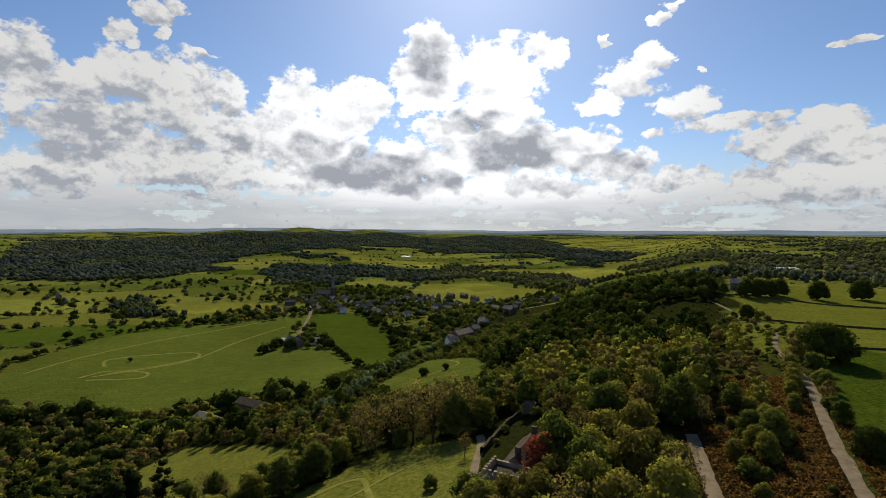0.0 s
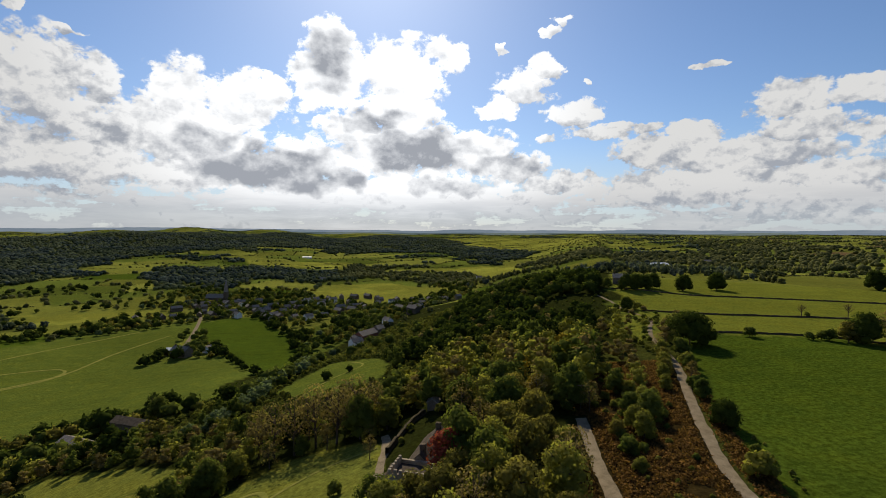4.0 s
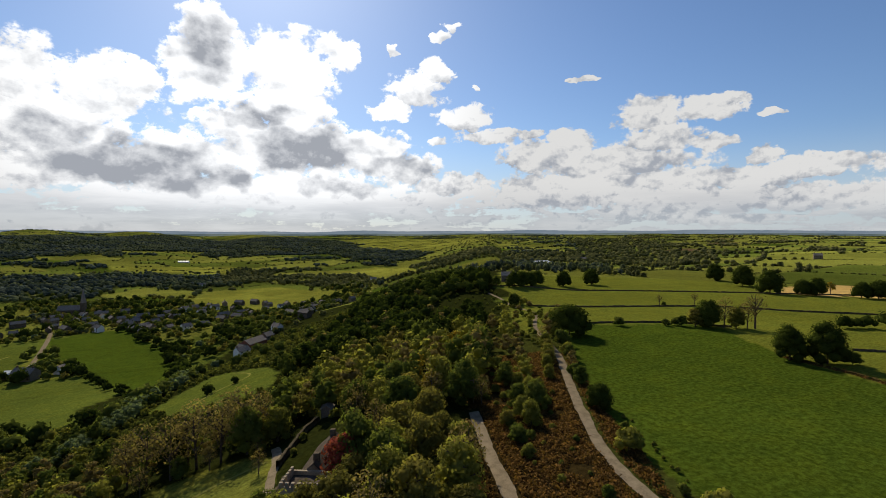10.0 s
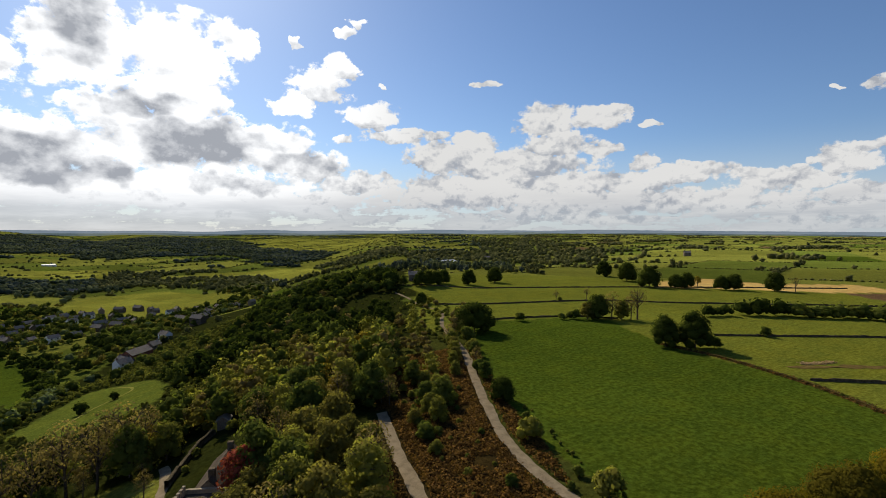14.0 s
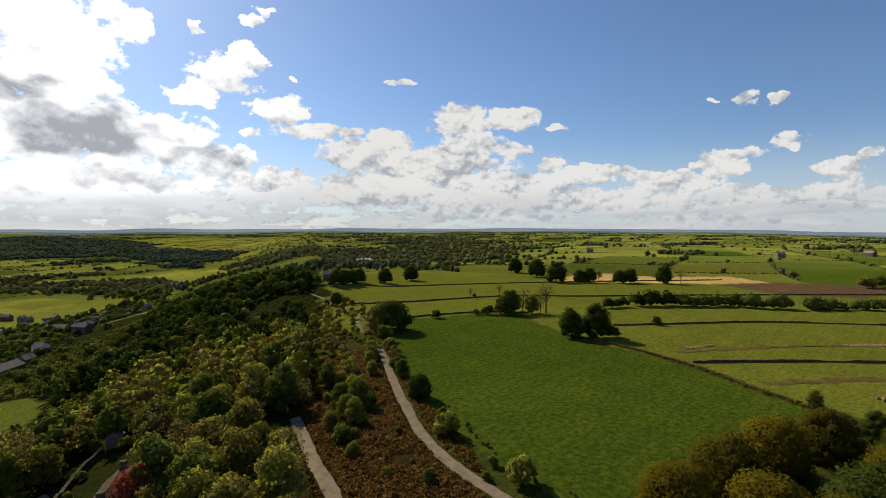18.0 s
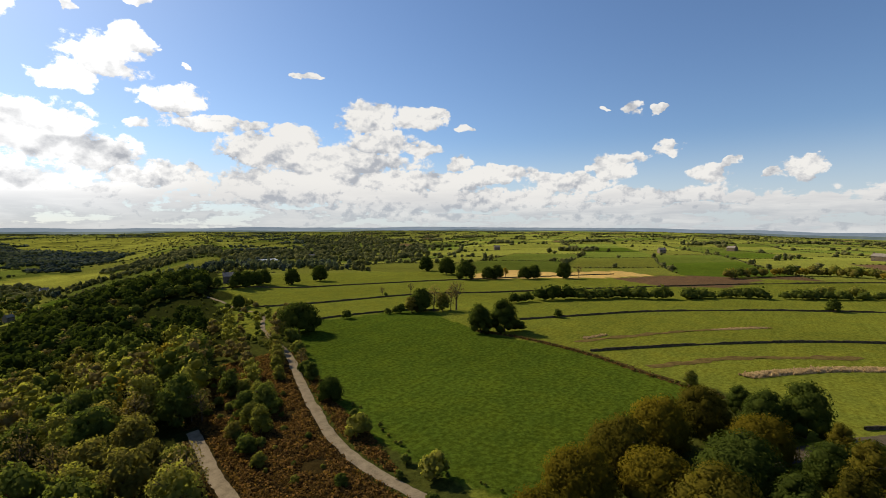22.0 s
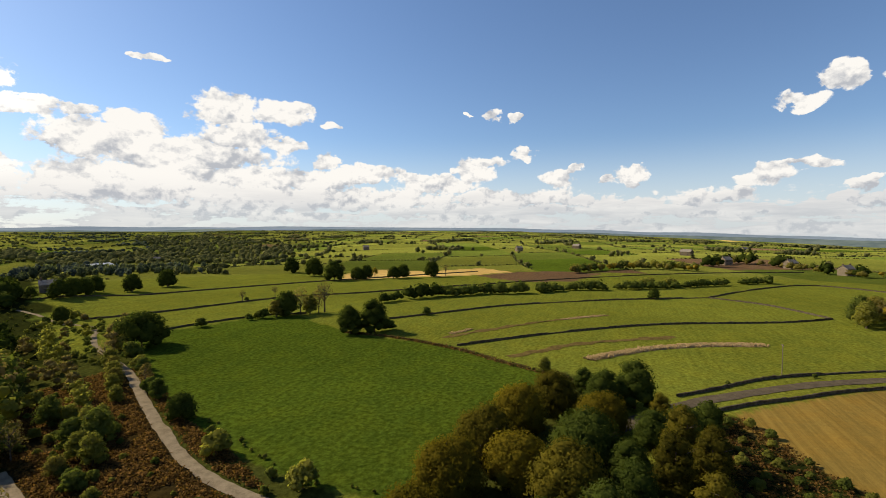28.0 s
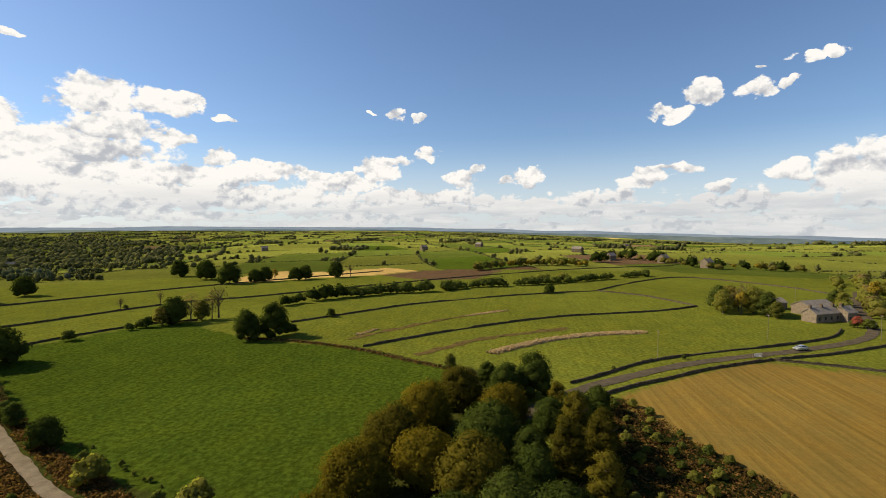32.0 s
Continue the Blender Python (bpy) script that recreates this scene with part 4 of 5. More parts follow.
def hedge_row(line, gap, choices, low, high, sway=0.8, gaps=0.0):
    for x, y in smooth_line(line, gap):
        if rnd.random() < gaps:
            continue
        plant(rnd.choice(choices), x + rnd.uniform(-sway, sway), y + rnd.uniform(-sway, sway), rnd.uniform(low, high), rnd.uniform(0.85, 1.15))


# wood round the lane, on the brow of the hill
near_wood = SPRING * 4 + OLIVE * 4 + ASH * 2 + BUDDING * 3 + YELLOW_BUSH + [GOLDEN]
grow(spread((-20, 55, 115, 190), 5.4, lambda x, y: clear(x, y) & (brow(x, y) > 13) & (brow(x, y) < 66) & (along(x, y) > -20) & (along(x, y) < 115), 1, 9000), near_wood, 0.85, 1.3)
grow(spread((-60, 20, 70, 62), 4.6, lambda x, y: clear(x, y) & (brow(x, y) > 14) & (brow(x, y) < 70) & (along(x, y) < 0), 2, 2500), near_wood, 0.55, 0.9)
grow(spread((50, 80, 130, 190), 4.0, lambda x, y: clear(x, y) & (brow(x, y) > 1) & (brow(x, y) < 13) & (along(x, y) > 68) & (along(x, y) < 150), 12, 1500), SPRING + BUDDING + GORSE_BUSH * 2 + YELLOW_BUSH, 0.5, 0.8)
grow(spread((30, 60, 100, 130), 3.3, lambda x, y: clear(x, y) & (brow(x, y) > 1) & (brow(x, y) < 13) & (along(x, y) > 18) & (along(x, y) < 75), 14, 2500), SPRING * 2 + ASH + YELLOW_BUSH * 2 + BUSH * 2 + GORSE_BUSH * 2, 0.42, 0.75)
grow(spread((30, 30, 90, 110), 3.8, lambda x, y: clear(x, y) & (brow(x, y) > -6) & (brow(x, y) < 12) & (along(x, y) > -30) & (along(x, y) < 45), 16, 1200)[:60], YELLOW_BUSH + BUSH * 2 + GORSE_BUSH * 2, 0.25, 0.6)
grow(spread((80, 110, 150, 270), 4.2, lambda x, y: clear(x, y) & near_line(x, y, TRACK_FAR + HILL_PATH[:2], 9), 15, 2500), SPRING + GORSE_BUSH * 2 + BUSH + BUDDING, 0.45, 0.8)
# darker wood along the brow and over the knoll
grow(spread((20, 140, 200, 400), 6.2, lambda x, y: clear(x, y) & (brow(x, y) > 14) & (brow(x, y) < 100) & (along(x, y) > 112) & (along(x, y) < 330)
            & ~((brow(x, y) < 40) & (along(x, y) > 150) & (along(x, y) < 215)), 3, 9000), OAK * 4 + ASH + BUDDING, 0.62, 1.0)
grow(spread((20, 140, 200, 330), 4.5, lambda x, y: clear(x, y) & (brow(x, y) > 6) & (brow(x, y) < 42) & (along(x, y) > 145) & (along(x, y) < 215), 13, 2500), GORSE_BUSH + BUSH, 0.25, 0.6)
# bushy slope below
grow(spread((-90, 100, 120, 430), 3.7, lambda x, y: clear(x, y) & (brow(x, y) > 62) & (brow(x, y) < 182) & (along(x, y) > 45) & (along(x, y) < 310), 4, 16000), GORSE_BUSH * 8 + YELLOW_BUSH + ASH[:1], 0.6, 1.05)
# thickets below the castle field and along the stream
grow(spread((-230, 95, 15, 270), 5.2, lambda x, y: clear(x, y) & (brow(x, y) > 58) & (brow(x, y) < np.where(along(x, y) < 55, 345, 222)) & (along(x, y) < 60), 5, 11000), ASH * 3 + BUDDING * 3 + OAK + SPRING, 0.5, 0.85)
grow(spread((-200, 40, -20, 215), 5.5, lambda x, y: clear(x, y) & (brow(x, y) > 62) & (along(x, y) < 30), 6, 3000), SPRING * 2 + ASH * 2 + BUDDING, 0.6, 0.95)
grow([(-104 + 2 * rnd.uniform(-1, 1) + 5.5 * (k % 8), 112 + 2 * rnd.uniform(-1, 1) - 5.5 * (k // 8)) for k in range(40)], [PINE], 0.75, 0.95)
# near trees at the corner of the big field
for kind, x, y, size, tall in ((NEAR[1], 48, 20, 0.8, 1.05), (NEAR[1], 60, 20, 0.85, 1.05), (NEAR[0], 72, 18, 0.85, 1.1), (NEAR[1], 84, 15, 0.85, 1.1), (NEAR[0], 95, 10, 0.8, 1.1), (NEAR[0], 40, 12, 0.7, 0.95), (NEAR[1], 66, 12, 0.8, 1.05),
                               (NEAR[2], 50, 6, 0.8, 1.0), (NEAR[0], 63, 5, 0.9, 1.0), (NEAR[2], 76, 3, 0.9, 1.0), (NEAR[1], 88, 1, 0.8, 1.0), (ROUND, 100, 1, 0.85, 1.0), (ROUND, 103, -5, 1.0, 1.0),
                               (NEAR[2], 56, -6, 0.75, 0.9), (COLUMN, 68, -8, 1.0, 0.95), (COLUMN, 77, -10, 1.0, 1.0), (COLUMN, 72, -13, 0.95, 0.9), (ROUND, 88, -12, 0.75, 0.95), (COLUMN, 94, -9, 0.7, 0.9), (ROUND, 84, -7, 0.8, 0.9), (ROUND, 64, -3, 0.8, 0.9), (ROUND, 72, -3, 0.75, 0.85), (NEAR[2], 58, 0, 0.75, 0.9), (COLUMN, 63, -12, 0.85, 0.85), (NEAR[0], 99, 10, 0.6, 0.95), (COLUMN, 80, -15, 0.8, 0.85)):
    plant(kind, x, y, size, tall, kept=True)
for x, y in spread((30, -48, 100, -8), 3.4, lambda x, y: near_field_edge(x, y) & (y < -14) & ~near_line(x, y, ROAD, 5), 8, 1500):
    plant(rnd.choice(YELLOW_BUSH + GORSE_BUSH + BUSH), x, y, rnd.uniform(0.3, 0.65), kept=True)
# single trees and bushes
for kind, x, y, size in (
        (ROUND, 151, 77.5, 1.2), (ROUND, 145.5, 84, 1.05), (BUSH[1], 156, 74, 1.2), (BARE, 181, 117, 1.35), (BUDDING[0], 172, 123, 1.4), (OAK[0], 168, 127, 1.0), (SPRING[0], 176, 121, 1.1), (OLIVE[0], 164, 129, 1.05), (BUDDING[1], 178, 118, 1.2), (BUSH[0], 160, 132, 1.3), (BUSH[0], 159, 134, 1.0), (BUSH[1], 155, 135, 0.9),
        (BUSH[0], 188, 72, 1.1), (BUSH[1], 138, 142, 1.2), (SPRING[0], 121, 15, 0.55), (COPPER, 17.5, 80.5, 1.0), (DOME, 109, 135.5, 1.0),
        (SPRING[0], 76.5, 104, 0.55), (OLIVE[0], 80, 108, 0.6), (SPRING[1], 83.5, 113, 0.6), (OLIVE[1], 87, 118, 0.6), (SPRING[2], 90, 123, 0.65), (BUDDING[0], 93, 129, 0.7), (SPRING[0], 72, 97, 0.5),
        (ASH[0], 56, 86, 0.62), (OLIVE[0], 49, 79, 0.5), (BUSH[0], 47, 72, 1.0), (SPRING[0], 64, 90, 0.5), (BUDDING[1], 51, 93, 0.8), (BUSH[1], 54, 78, 0.9), (BUSH[0], 61, 83, 0.7), (YELLOW_BUSH[0], 45, 66, 0.8),
        (OAK[1], 69, 76, 0.52), (YELLOW_BUSH[0], 60, 59, 1.4), (ASH[1], 76, 90, 0.52), (BUDDING[1], 82, 101, 0.6), (BUSH[1], 79, 96, 1.1), (ASH[0], 88, 109, 0.5), (YELLOW_BUSH[1], 91, 114, 1.3), (BUSH[0], 97, 124, 1.6),
        (SPRING[1], 103, 135, 0.7), (BUDDING[1], 108, 142, 0.7), (OAK[1], 129, 203, 0.6), (BUSH[0], 125, 205, 1.0), (YELLOW_BUSH[1], 56, 40, 1.35), (BUSH[0], 57, 46, 0.5), (BUDDING[0], 5, 100, 0.6), (BUSH[0], -2, 87, 0.8),
        (GOLDEN, 43, 104, 1.0), (OAK[0], 268, -22, 0.55), (BUSH[0], 66, 66, 0.5), (BUSH[1], 50, 36, 0.6), (BUSH[0], 53, 44, 0.4),
        (BUSH[0], 8, 79, 0.8), (BUSH[1], 12, 77, 0.9), (SPRING[0], 16, 78, 0.5), (YELLOW_BUSH[0], 22, 96, 1.0), (BUSH[0], 25, 104, 1.2), (SPRING[1], 23, 92, 0.6), (GORSE_BUSH[0], 12, 103, 0.5), (GORSE_BUSH[1], 15, 110, 0.6), (BUSH[1], 19, 78, 1.0),
        (OAK[0], 146, 262, 0.8), (ASH[0], 150, 256, 0.7), (ASH[1], 178, 258, 0.7), (OAK[1], 184, 262, 0.9), (OAK[0], 203, 259, 1.0), (OAK[1], 230, 263, 1.1), (OAK[0], 157, 247, 0.9), (OAK[1], 165, 250, 0.9), (OAK[0], 172, 252, 0.85),
        (OAK[0], 340, 251, 1.25), (OAK[1], 320, 216, 1.4), (OAK[0], 296, 183, 1.35), (OAK[1], 306, 171, 0.9), (OAK[0], 311, 166, 1.0), (GOLDEN, 323, 165, 1.0), (OAK[0], 321, 149, 0.9), (OAK[1], 327, 144, 1.0), (OAK[1], 342, 127, 1.15), (BARE, 349, 118, 0.9),
        (BARE, 192, 171, 0.6), (BARE, 209, 165, 0.7), (BUSH[0], 196, 172, 0.7),
        (SPRING[0], 213, -88, 1.3), (ASH[1], 221, -89, 1.2), (BUDDING[0], 218, -96, 1.3), (OLIVE[0], 227, -96, 1.5), (GOLDEN, 213, -95, 1.2), (SPRING[2], 214, -100, 1.5), (ASH[0], 209, -103, 1.1), (SPRING[1], 204, -104, 0.9), (BARE, 222, -101, 1.2), (COPPER, 187, -121.5, 0.5), (BUSH[1], 185, -124, 1.2),
        (BUSH[0], 188, -121, 0.9), (SPRING[2], 234, -146, 0.9), (GOLDEN, 252, -171, 1.3), (SPRING[0], 263, -184, 1.3), (ASH[1], 240, -146, 0.8),
        (BUSH[0], 125, -26, 0.35), (BUSH[0], 138, -47, 0.35), (OAK[1], 96, -17, 0.5), (ROUND, 110, 5, 0.55), (OLIVE[0], 105, 10, 0.8)):
    plant(kind, x, y, size, kept=True)
# hedgerows
hedge_row(((214, 104), (222, 100)), 3.0, OAK, 0.5, 0.6, 1)
hedge_row(((230, 96), (241, 86)), 3.0, OAK + BUDDING[:1], 0.7, 0.95, 1.5)
hedge_row(((147, 86), (145, 66), (137, 43), (127, 26), (118, 9)), 1.6, GORSE_BUSH + [BUSH[0]], 0.16, 0.32, 0.5)
BIG_BUSH = BUSH * 3 + GORSE_BUSH[:1]
hedge_row(((244, 82), (259, 66), (265, 52), (282, 31), (293, 20), (299, 3), (309, -17)), 2.9, BIG_BUSH, 1.5, 2.3, 1.5, 0.10)
hedge_row(((309, -17), (327, -46), (349, -72), (368, -100)), 2.9, BIG_BUSH, 1.3, 1.9, 1.5, 0.12)
hedge_row(((322, -22), (330, -38)), 4, SPRING, 0.9, 1.15, 1.5)
hedge_row(((404, 30), (425, 14), (452, -12), (462, -40), (446, -70)), 3.6, [GOLDEN] * 2 + SPRING[:2] + OLIVE * 2 + ASH, 1.0, 1.4, 3)
hedge_row(((500, -88), (538, -100), (560, -128), (500, -155), (441, -168), (436, -205), (414, -220)), 6.5, OLIVE * 2 + ASH + OAK + [GOLDEN], 0.8, 1.3, 8)
hedge_row(((206, -142), (240, -161), (300, -198), (345, -226)), 7, [GOLDEN, BARE] + SPRING + OLIVE + BUSH, 0.8, 1.2, 1.5)
hedge_row(((213, -134), (245, -150), (300, -186), (340, -208)), 9, [GOLDEN] + SPRING + BUSH, 0.6, 1.0, 1.5)
hedge_row(((-280, 282), (-232, 252), (-187, 246), (-135, 236), (-79, 224), (-44, 200)), 4.5, ASH * 2 + OLIVE + SPRING + OAK, 0.8, 1.15, 3)
hedge_row(((-322, 366), (-317, 445), (-302, 480), (-269, 526), (-228, 552), (-190, 572)), 8, OAK + ASH, 0.5, 0.85, 3)
hedge_row(((-330, 370), (-300, 300), (-280, 285)), 6, OAK + ASH + BUSH, 0.5, 0.8, 3)
hedge_row(((-40, 214), (-32, 261), (-18, 333), (-5, 350)), 4.5, [WILLOW] * 2 + ASH, 0.85, 1.15, 3)
hedge_row(((-306, 498), (-268, 515), (-242, 532), (-216, 566)), 6, OAK + ASH, 0.75, 1.05, 2)
hedge_row(((-128, 455), (-104, 425), (-74, 362), (-48, 300)), 6, OAK + BUSH, 0.45, 0.7, 2)
hedge_row(((-30, 330), (-44, 446), (-98, 586)), 7, OAK, 0.6, 0.95, 6)
hedge_row(((-150, 395), (-147, 412), (-145, 425)), 5, OAK, 0.7, 0.9, 3)
hedge_row(((74, 78), (66, 62), (60, 47), (58, 30)), 2.6, GORSE_BUSH, 0.14, 0.3, 1.4)
hedge_row(((100, 128), (112, 150), (122, 180), (128, 206)), 6, GORSE_BUSH + BUSH, 0.4, 0.8, 1.5)
for x, y, size in ((-406, 527, 0.9), (-373, 546, 0.9), (-423, 476, 0.8), (-345, 440, 0.9), (-237, 363, 0.35), (-88, 249, 1.0), (-84, 254, 0.9), (-102, 238, 0.8), (-185, 250, 0.8), (-8, 215, 0.5), (2, 222, 0.35), (-430, 560, 0.9), (-390, 590, 0.9), (-350, 600, 0.9)):
    plant(OAK[0], x, y, size)
# tall bare trees below the castle field, and round trees along the stream
for x, y, size in ((-17, 121, 1.5), (-12, 118, 1.6), (-7, 119, 1.7), (-2, 117, 1.6), (3, 118, 1.7), (-21, 124, 1.3), (-9, 125, 1.5), (0, 123, 1.6), (7, 121, 1.3)):
    plant(BUDDING[int(x) % 2], x, y, size, 1.05, kept=True)
for x, y, size in ((-28, 106, 0.95), (-31, 104, 0.7), (-79, 224, 1.2)):
    plant(ASH[0], x, y, size, kept=True)
hedge_row(((-200, 215), (-155, 215), (-120, 206), (-100, 198), (-70, 172)), 6, SPRING + ASH * 2 + OAK, 0.8, 1.15, 5)
hedge_row(((-135, 205), (-118, 196), (-100, 190), (-84, 186), (-66, 190)), 4.5, SPRING + OLIVE + ASH, 0.75, 1.0, 2)
hedge_row(((-52, 156), (-45, 168), (-41, 186), (-36, 210), (-31, 248), (-20, 305)), 4, [WILLOW] * 4 + ASH[:1], 0.7, 1.0, 2)
hedge_row(((-140, 240), (-115, 243), (-96, 236), (-80, 232)), 5, OAK + ASH, 0.7, 0.95, 2)
hedge_row(((-150, 190), (-138, 165), (-125, 140), (-118, 120)), 6, OAK + ASH + [PINE], 0.85, 1.2, 7)
# trees among the village houses and behind them
STREETS = (((-225, 592), (-170, 610), (-140, 650), (-95, 640), (-60, 640)), ((-110, 612), (-85, 575), (-60, 560), (-20, 565), (20, 590)), ((-70, 680), (-40, 715), (15, 745), (60, 720)),
           ((9, 366), (23, 400), (33, 430)), ((95, 700), (128, 640), (150, 610)), ((75, 700), (40, 660), (0, 640)), ((-200, 660), (-160, 690), (-110, 700)))
house_spots = [(x + rnd.uniform(-8, 8), y + rnd.uniform(-8, 8)) for street in STREETS for x, y in smooth_line(street, 17.0)]
VILLAGE = (((-184, 650), (-151, 577), (-105, 513), (-78, 521), (-60, 640), (-134, 690), (-177, 712)), ((-63, 682), (-21, 653), (29, 610), (42, 765), (3, 839), (-49, 755)), ((49, 532), (66, 432), (85, 440), (100, 590), (70, 600)))
for poly in VILLAGE:
    house_spots += spread((-200, 400, 160, 850), 19, lambda x, y: inside(x, y, poly) & clear(x, y), 71, 900)
house_x, house_y = np.array(house_spots).T


def off_houses(x, y, reach=6.0):
    return (np.hypot(x[:, None] - house_x[None], y[:, None] - house_y[None]) > reach).all(1)


grow(spread((-260, 400, 200, 860), 7.5, lambda x, y: clear(x, y) & (brow(x, y) > 185) & (np.hypot(x, y) > 390) & off_houses(x, y) & (waves(x, y, 120, 77) > -0.7), 9, 7000), OAK * 2 + ASH * 4 + OLIVE * 2 + SPRING[:1] + [WILLOW], 0.7, 1.15)
grow(spread((-700, 480, -150, 1000), 17, lambda x, y: clear(x, y) & (waves(x, y, 160, 78) > 0.2), 10, 3600), OAK + ASH, 0.7, 1.1)

plants.sort(key=lambda p: p[0])
tally, rest = {True: 0, False: 0}, {}
for _, kind, x, y, size, turn, tall in plants:
    tally[kind.bushy] += 1
    if tally[kind.bushy] <= (250 if kind.bushy else 330):
        copy_thing(kind.pattern, Matrix.Translation((x, y, float(land(x, y)))) @ Matrix.Rotation(turn, 4, "Z") @ Matrix.Diagonal((size, size, size * tall, 1)))
    else:
        rest.setdefault(kind.mat.name, []).append((kind, x, y, size, turn, tall))
for name, group in rest.items():
    pieces, bent, heights = [], [], land(np.array([g[1] for g in group]), np.array([g[2] for g in group]))
    for (kind, x, y, size, turn, tall), z in zip(group, heights):
        v, f, n = kind.close if math.hypot(x, y) < 215 else kind.light
        c, s = math.cos(turn) * size, math.sin(turn) * size
        pieces.append((np.stack([v[:, 0] * c - v[:, 1] * s + x, v[:, 0] * s + v[:, 1] * c + y, v[:, 2] * size * tall + z], 1), f))
        bent.append(np.stack([(n[:, 0] * c - n[:, 1] * s) / size, (n[:, 0] * s + n[:, 1] * c) / size, n[:, 2]], 1))
    tagged(new("thicket", mesh_of("thicket", *join(pieces), [group[0][0].mat], smooth=True, normals=np.concatenate(bent))), "thicket of many trees and bushes with " + name, "thicket", kind="stuff")

# dead bracken between the lane and the track, and beside the stubble field
r = np.random.RandomState(9)
frond = sprays(r, np.array([(0, 0, 0.0), (0.35, 0.2, 0.0)]), np.array([0.8, 0.5]), 9, 0.26, 0.9, 0.0)
xs, ys = r.uniform(25, 110, 60000), r.uniform(25, 130, 60000)
good = ~near_line(xs, ys, TRACK, 1.7) & ~near_line(xs, ys, LANE, 1.7) & ~inside(xs, ys, BIG_FIELD) & (brow(xs, ys) > -14) & (brow(xs, ys) < 15) & (waves(xs, ys, 14, 4) > -1.0) & (along(xs, ys) < 80)
xy = np.stack([xs[good], ys[good]], 1)[:10000]
clumps("bracken", frond, xy, r.uniform(0.5, 1.0, len(xy)), r.uniform(0.5, 1.5, len(xy)), BRACKEN, 3, 0.42, "rust-brown dead bracken covering the bank", "bracken")
xs, ys = r.uniform(25, 110, 12000), r.uniform(-50, -8, 12000)
good = near_field_edge(xs, ys) & (ys < -14)
xy = np.stack([xs[good], ys[good]], 1)[:2600]
clumps("bracken", frond, xy, r.uniform(0.5, 1.0, len(xy)), r.uniform(0.5, 1.4, len(xy)), BRACKEN, 4, 0.42, "rust-brown bracken and brambles beside the stubble field", "bracken")

xs, ys = (np.concatenate([q, q, q]) + r.uniform(-0.9, 0.9, 3 * len(q)) for q in smooth_line(((147, 86), (145, 66), (137, 43), (127, 26), (118, 9)), 0.7).T)
clumps("bracken", frond, np.stack([xs, ys], 1), r.uniform(0.5, 1.0, len(xs)), r.uniform(0.6, 1.5, len(xs)), BRACKEN, 8, 0.42, "brown dead growth over the broken field wall", "bracken")

# ---- far woods, hedges and hedgerow trees ----
r = np.random.RandomState(17)
c, q = lobes(np.random.RandomState(3), 2.0, -1.0, 1.0, 6, 1.3)
LUMPY = sprays(np.random.RandomState(4), c, q, 44, 0.24, 0.9, 0.92)
LOW_BALL = (BALL[0] * (1, 1, 0.8), BALL[1], BALL[0])


def far_crowns(name, xy, wide, tall, mat, label, category):
    """Crowns of three grains, by how far away they stand."""
    d = np.hypot(xy[:, 0], xy[:, 1])
    for k, (unit, near, beyond) in enumerate(((LUMPY, 0, 800), (LOW_BALL, 800, 2100), (OCTA, 2100, 9000))):
        sel = (d >= near) & (d < beyond)
        if sel.any():
            clumps(name, unit, xy[sel], wide[sel], tall[sel], mat, 5 + k, 0.2, label, category)


count = 155000
az, far = np.radians(r.uniform(-56, 136, count)), r.uniform(430, 4600, count)
xs, ys = far * np.sin(az), far * np.cos(az)
good = (r.uniform(size=count) < wooded(xs, ys) * step(420, 560, far)) & clear(xs, ys)
xy, d = np.stack([xs, ys], 1)[good], far[good]
size = 5.9 * np.sqrt(d / 1500) * r.uniform(0.55, 1.3, len(d))
tall = (6.5 + 6 * r.uniform(size=len(d))) * (1 - 0.45 * step(2800, 4200, d))
# stands that take the bluest haze-tinted leaves
hazed = waves(xy[:, 0], xy[:, 1], 300, 35) + r.normal(size=len(d)) * 0.5 > 0.2
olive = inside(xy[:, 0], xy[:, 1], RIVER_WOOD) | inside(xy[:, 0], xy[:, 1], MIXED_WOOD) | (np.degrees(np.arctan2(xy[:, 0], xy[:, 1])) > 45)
for sel, mat, label in ((olive, FAR_LEAF, "olive and pale green woods along the valley floor"), (~olive & hazed, FAR_DARK, "woods on the far valley sides, tinted blue with haze"), (~olive & ~hazed, FAR_MID, "green woods on the far valley sides")):
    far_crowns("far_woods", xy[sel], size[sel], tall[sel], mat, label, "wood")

xs, ys = np.meshgrid(np.arange(-3600, 4700, 3.0), np.arange(-2600, 4700, 3.0))
xs, ys = xs.ravel() + r.uniform(-1.5, 1.5, xs.size), ys.ravel() + r.uniform(-1.5, 1.5, ys.size)
far, azd = np.hypot(xs, ys), np.degrees(np.arctan2(xs, ys))
sel = (far > 430) & (far < 4500) & (azd > -56) & (azd < 136)
xs, ys, far = xs[sel], ys[sel], far[sel]
cu, cv = cells(xs, ys)
fu, fv = np.abs(cu - np.round(cu)) * 150, np.abs(cv - np.round(cv)) * 105
line = ((fu < 1.5) & (shuffle(np.round(cu), cv, 6) < 0.7)) | ((fv < 1.5) & (shuffle(cu, np.round(cv), 7) < 0.8))
keep = line & (r.uniform(size=len(xs)) < np.clip(620 / far, 0.09, 1.0))
xs, ys, far = xs[keep], ys[keep], far[keep]
ok = clear(xs, ys) & ~inside(xs, ys, YELLOW_FIELD)
xy, far = np.stack([xs, ys], 1)[ok], far[ok]
grown = r.uniform(size=len(far)) < np.where(np.degrees(np.arctan2(xy[:, 0], xy[:, 1])) < 62, 0.22, 0.06)
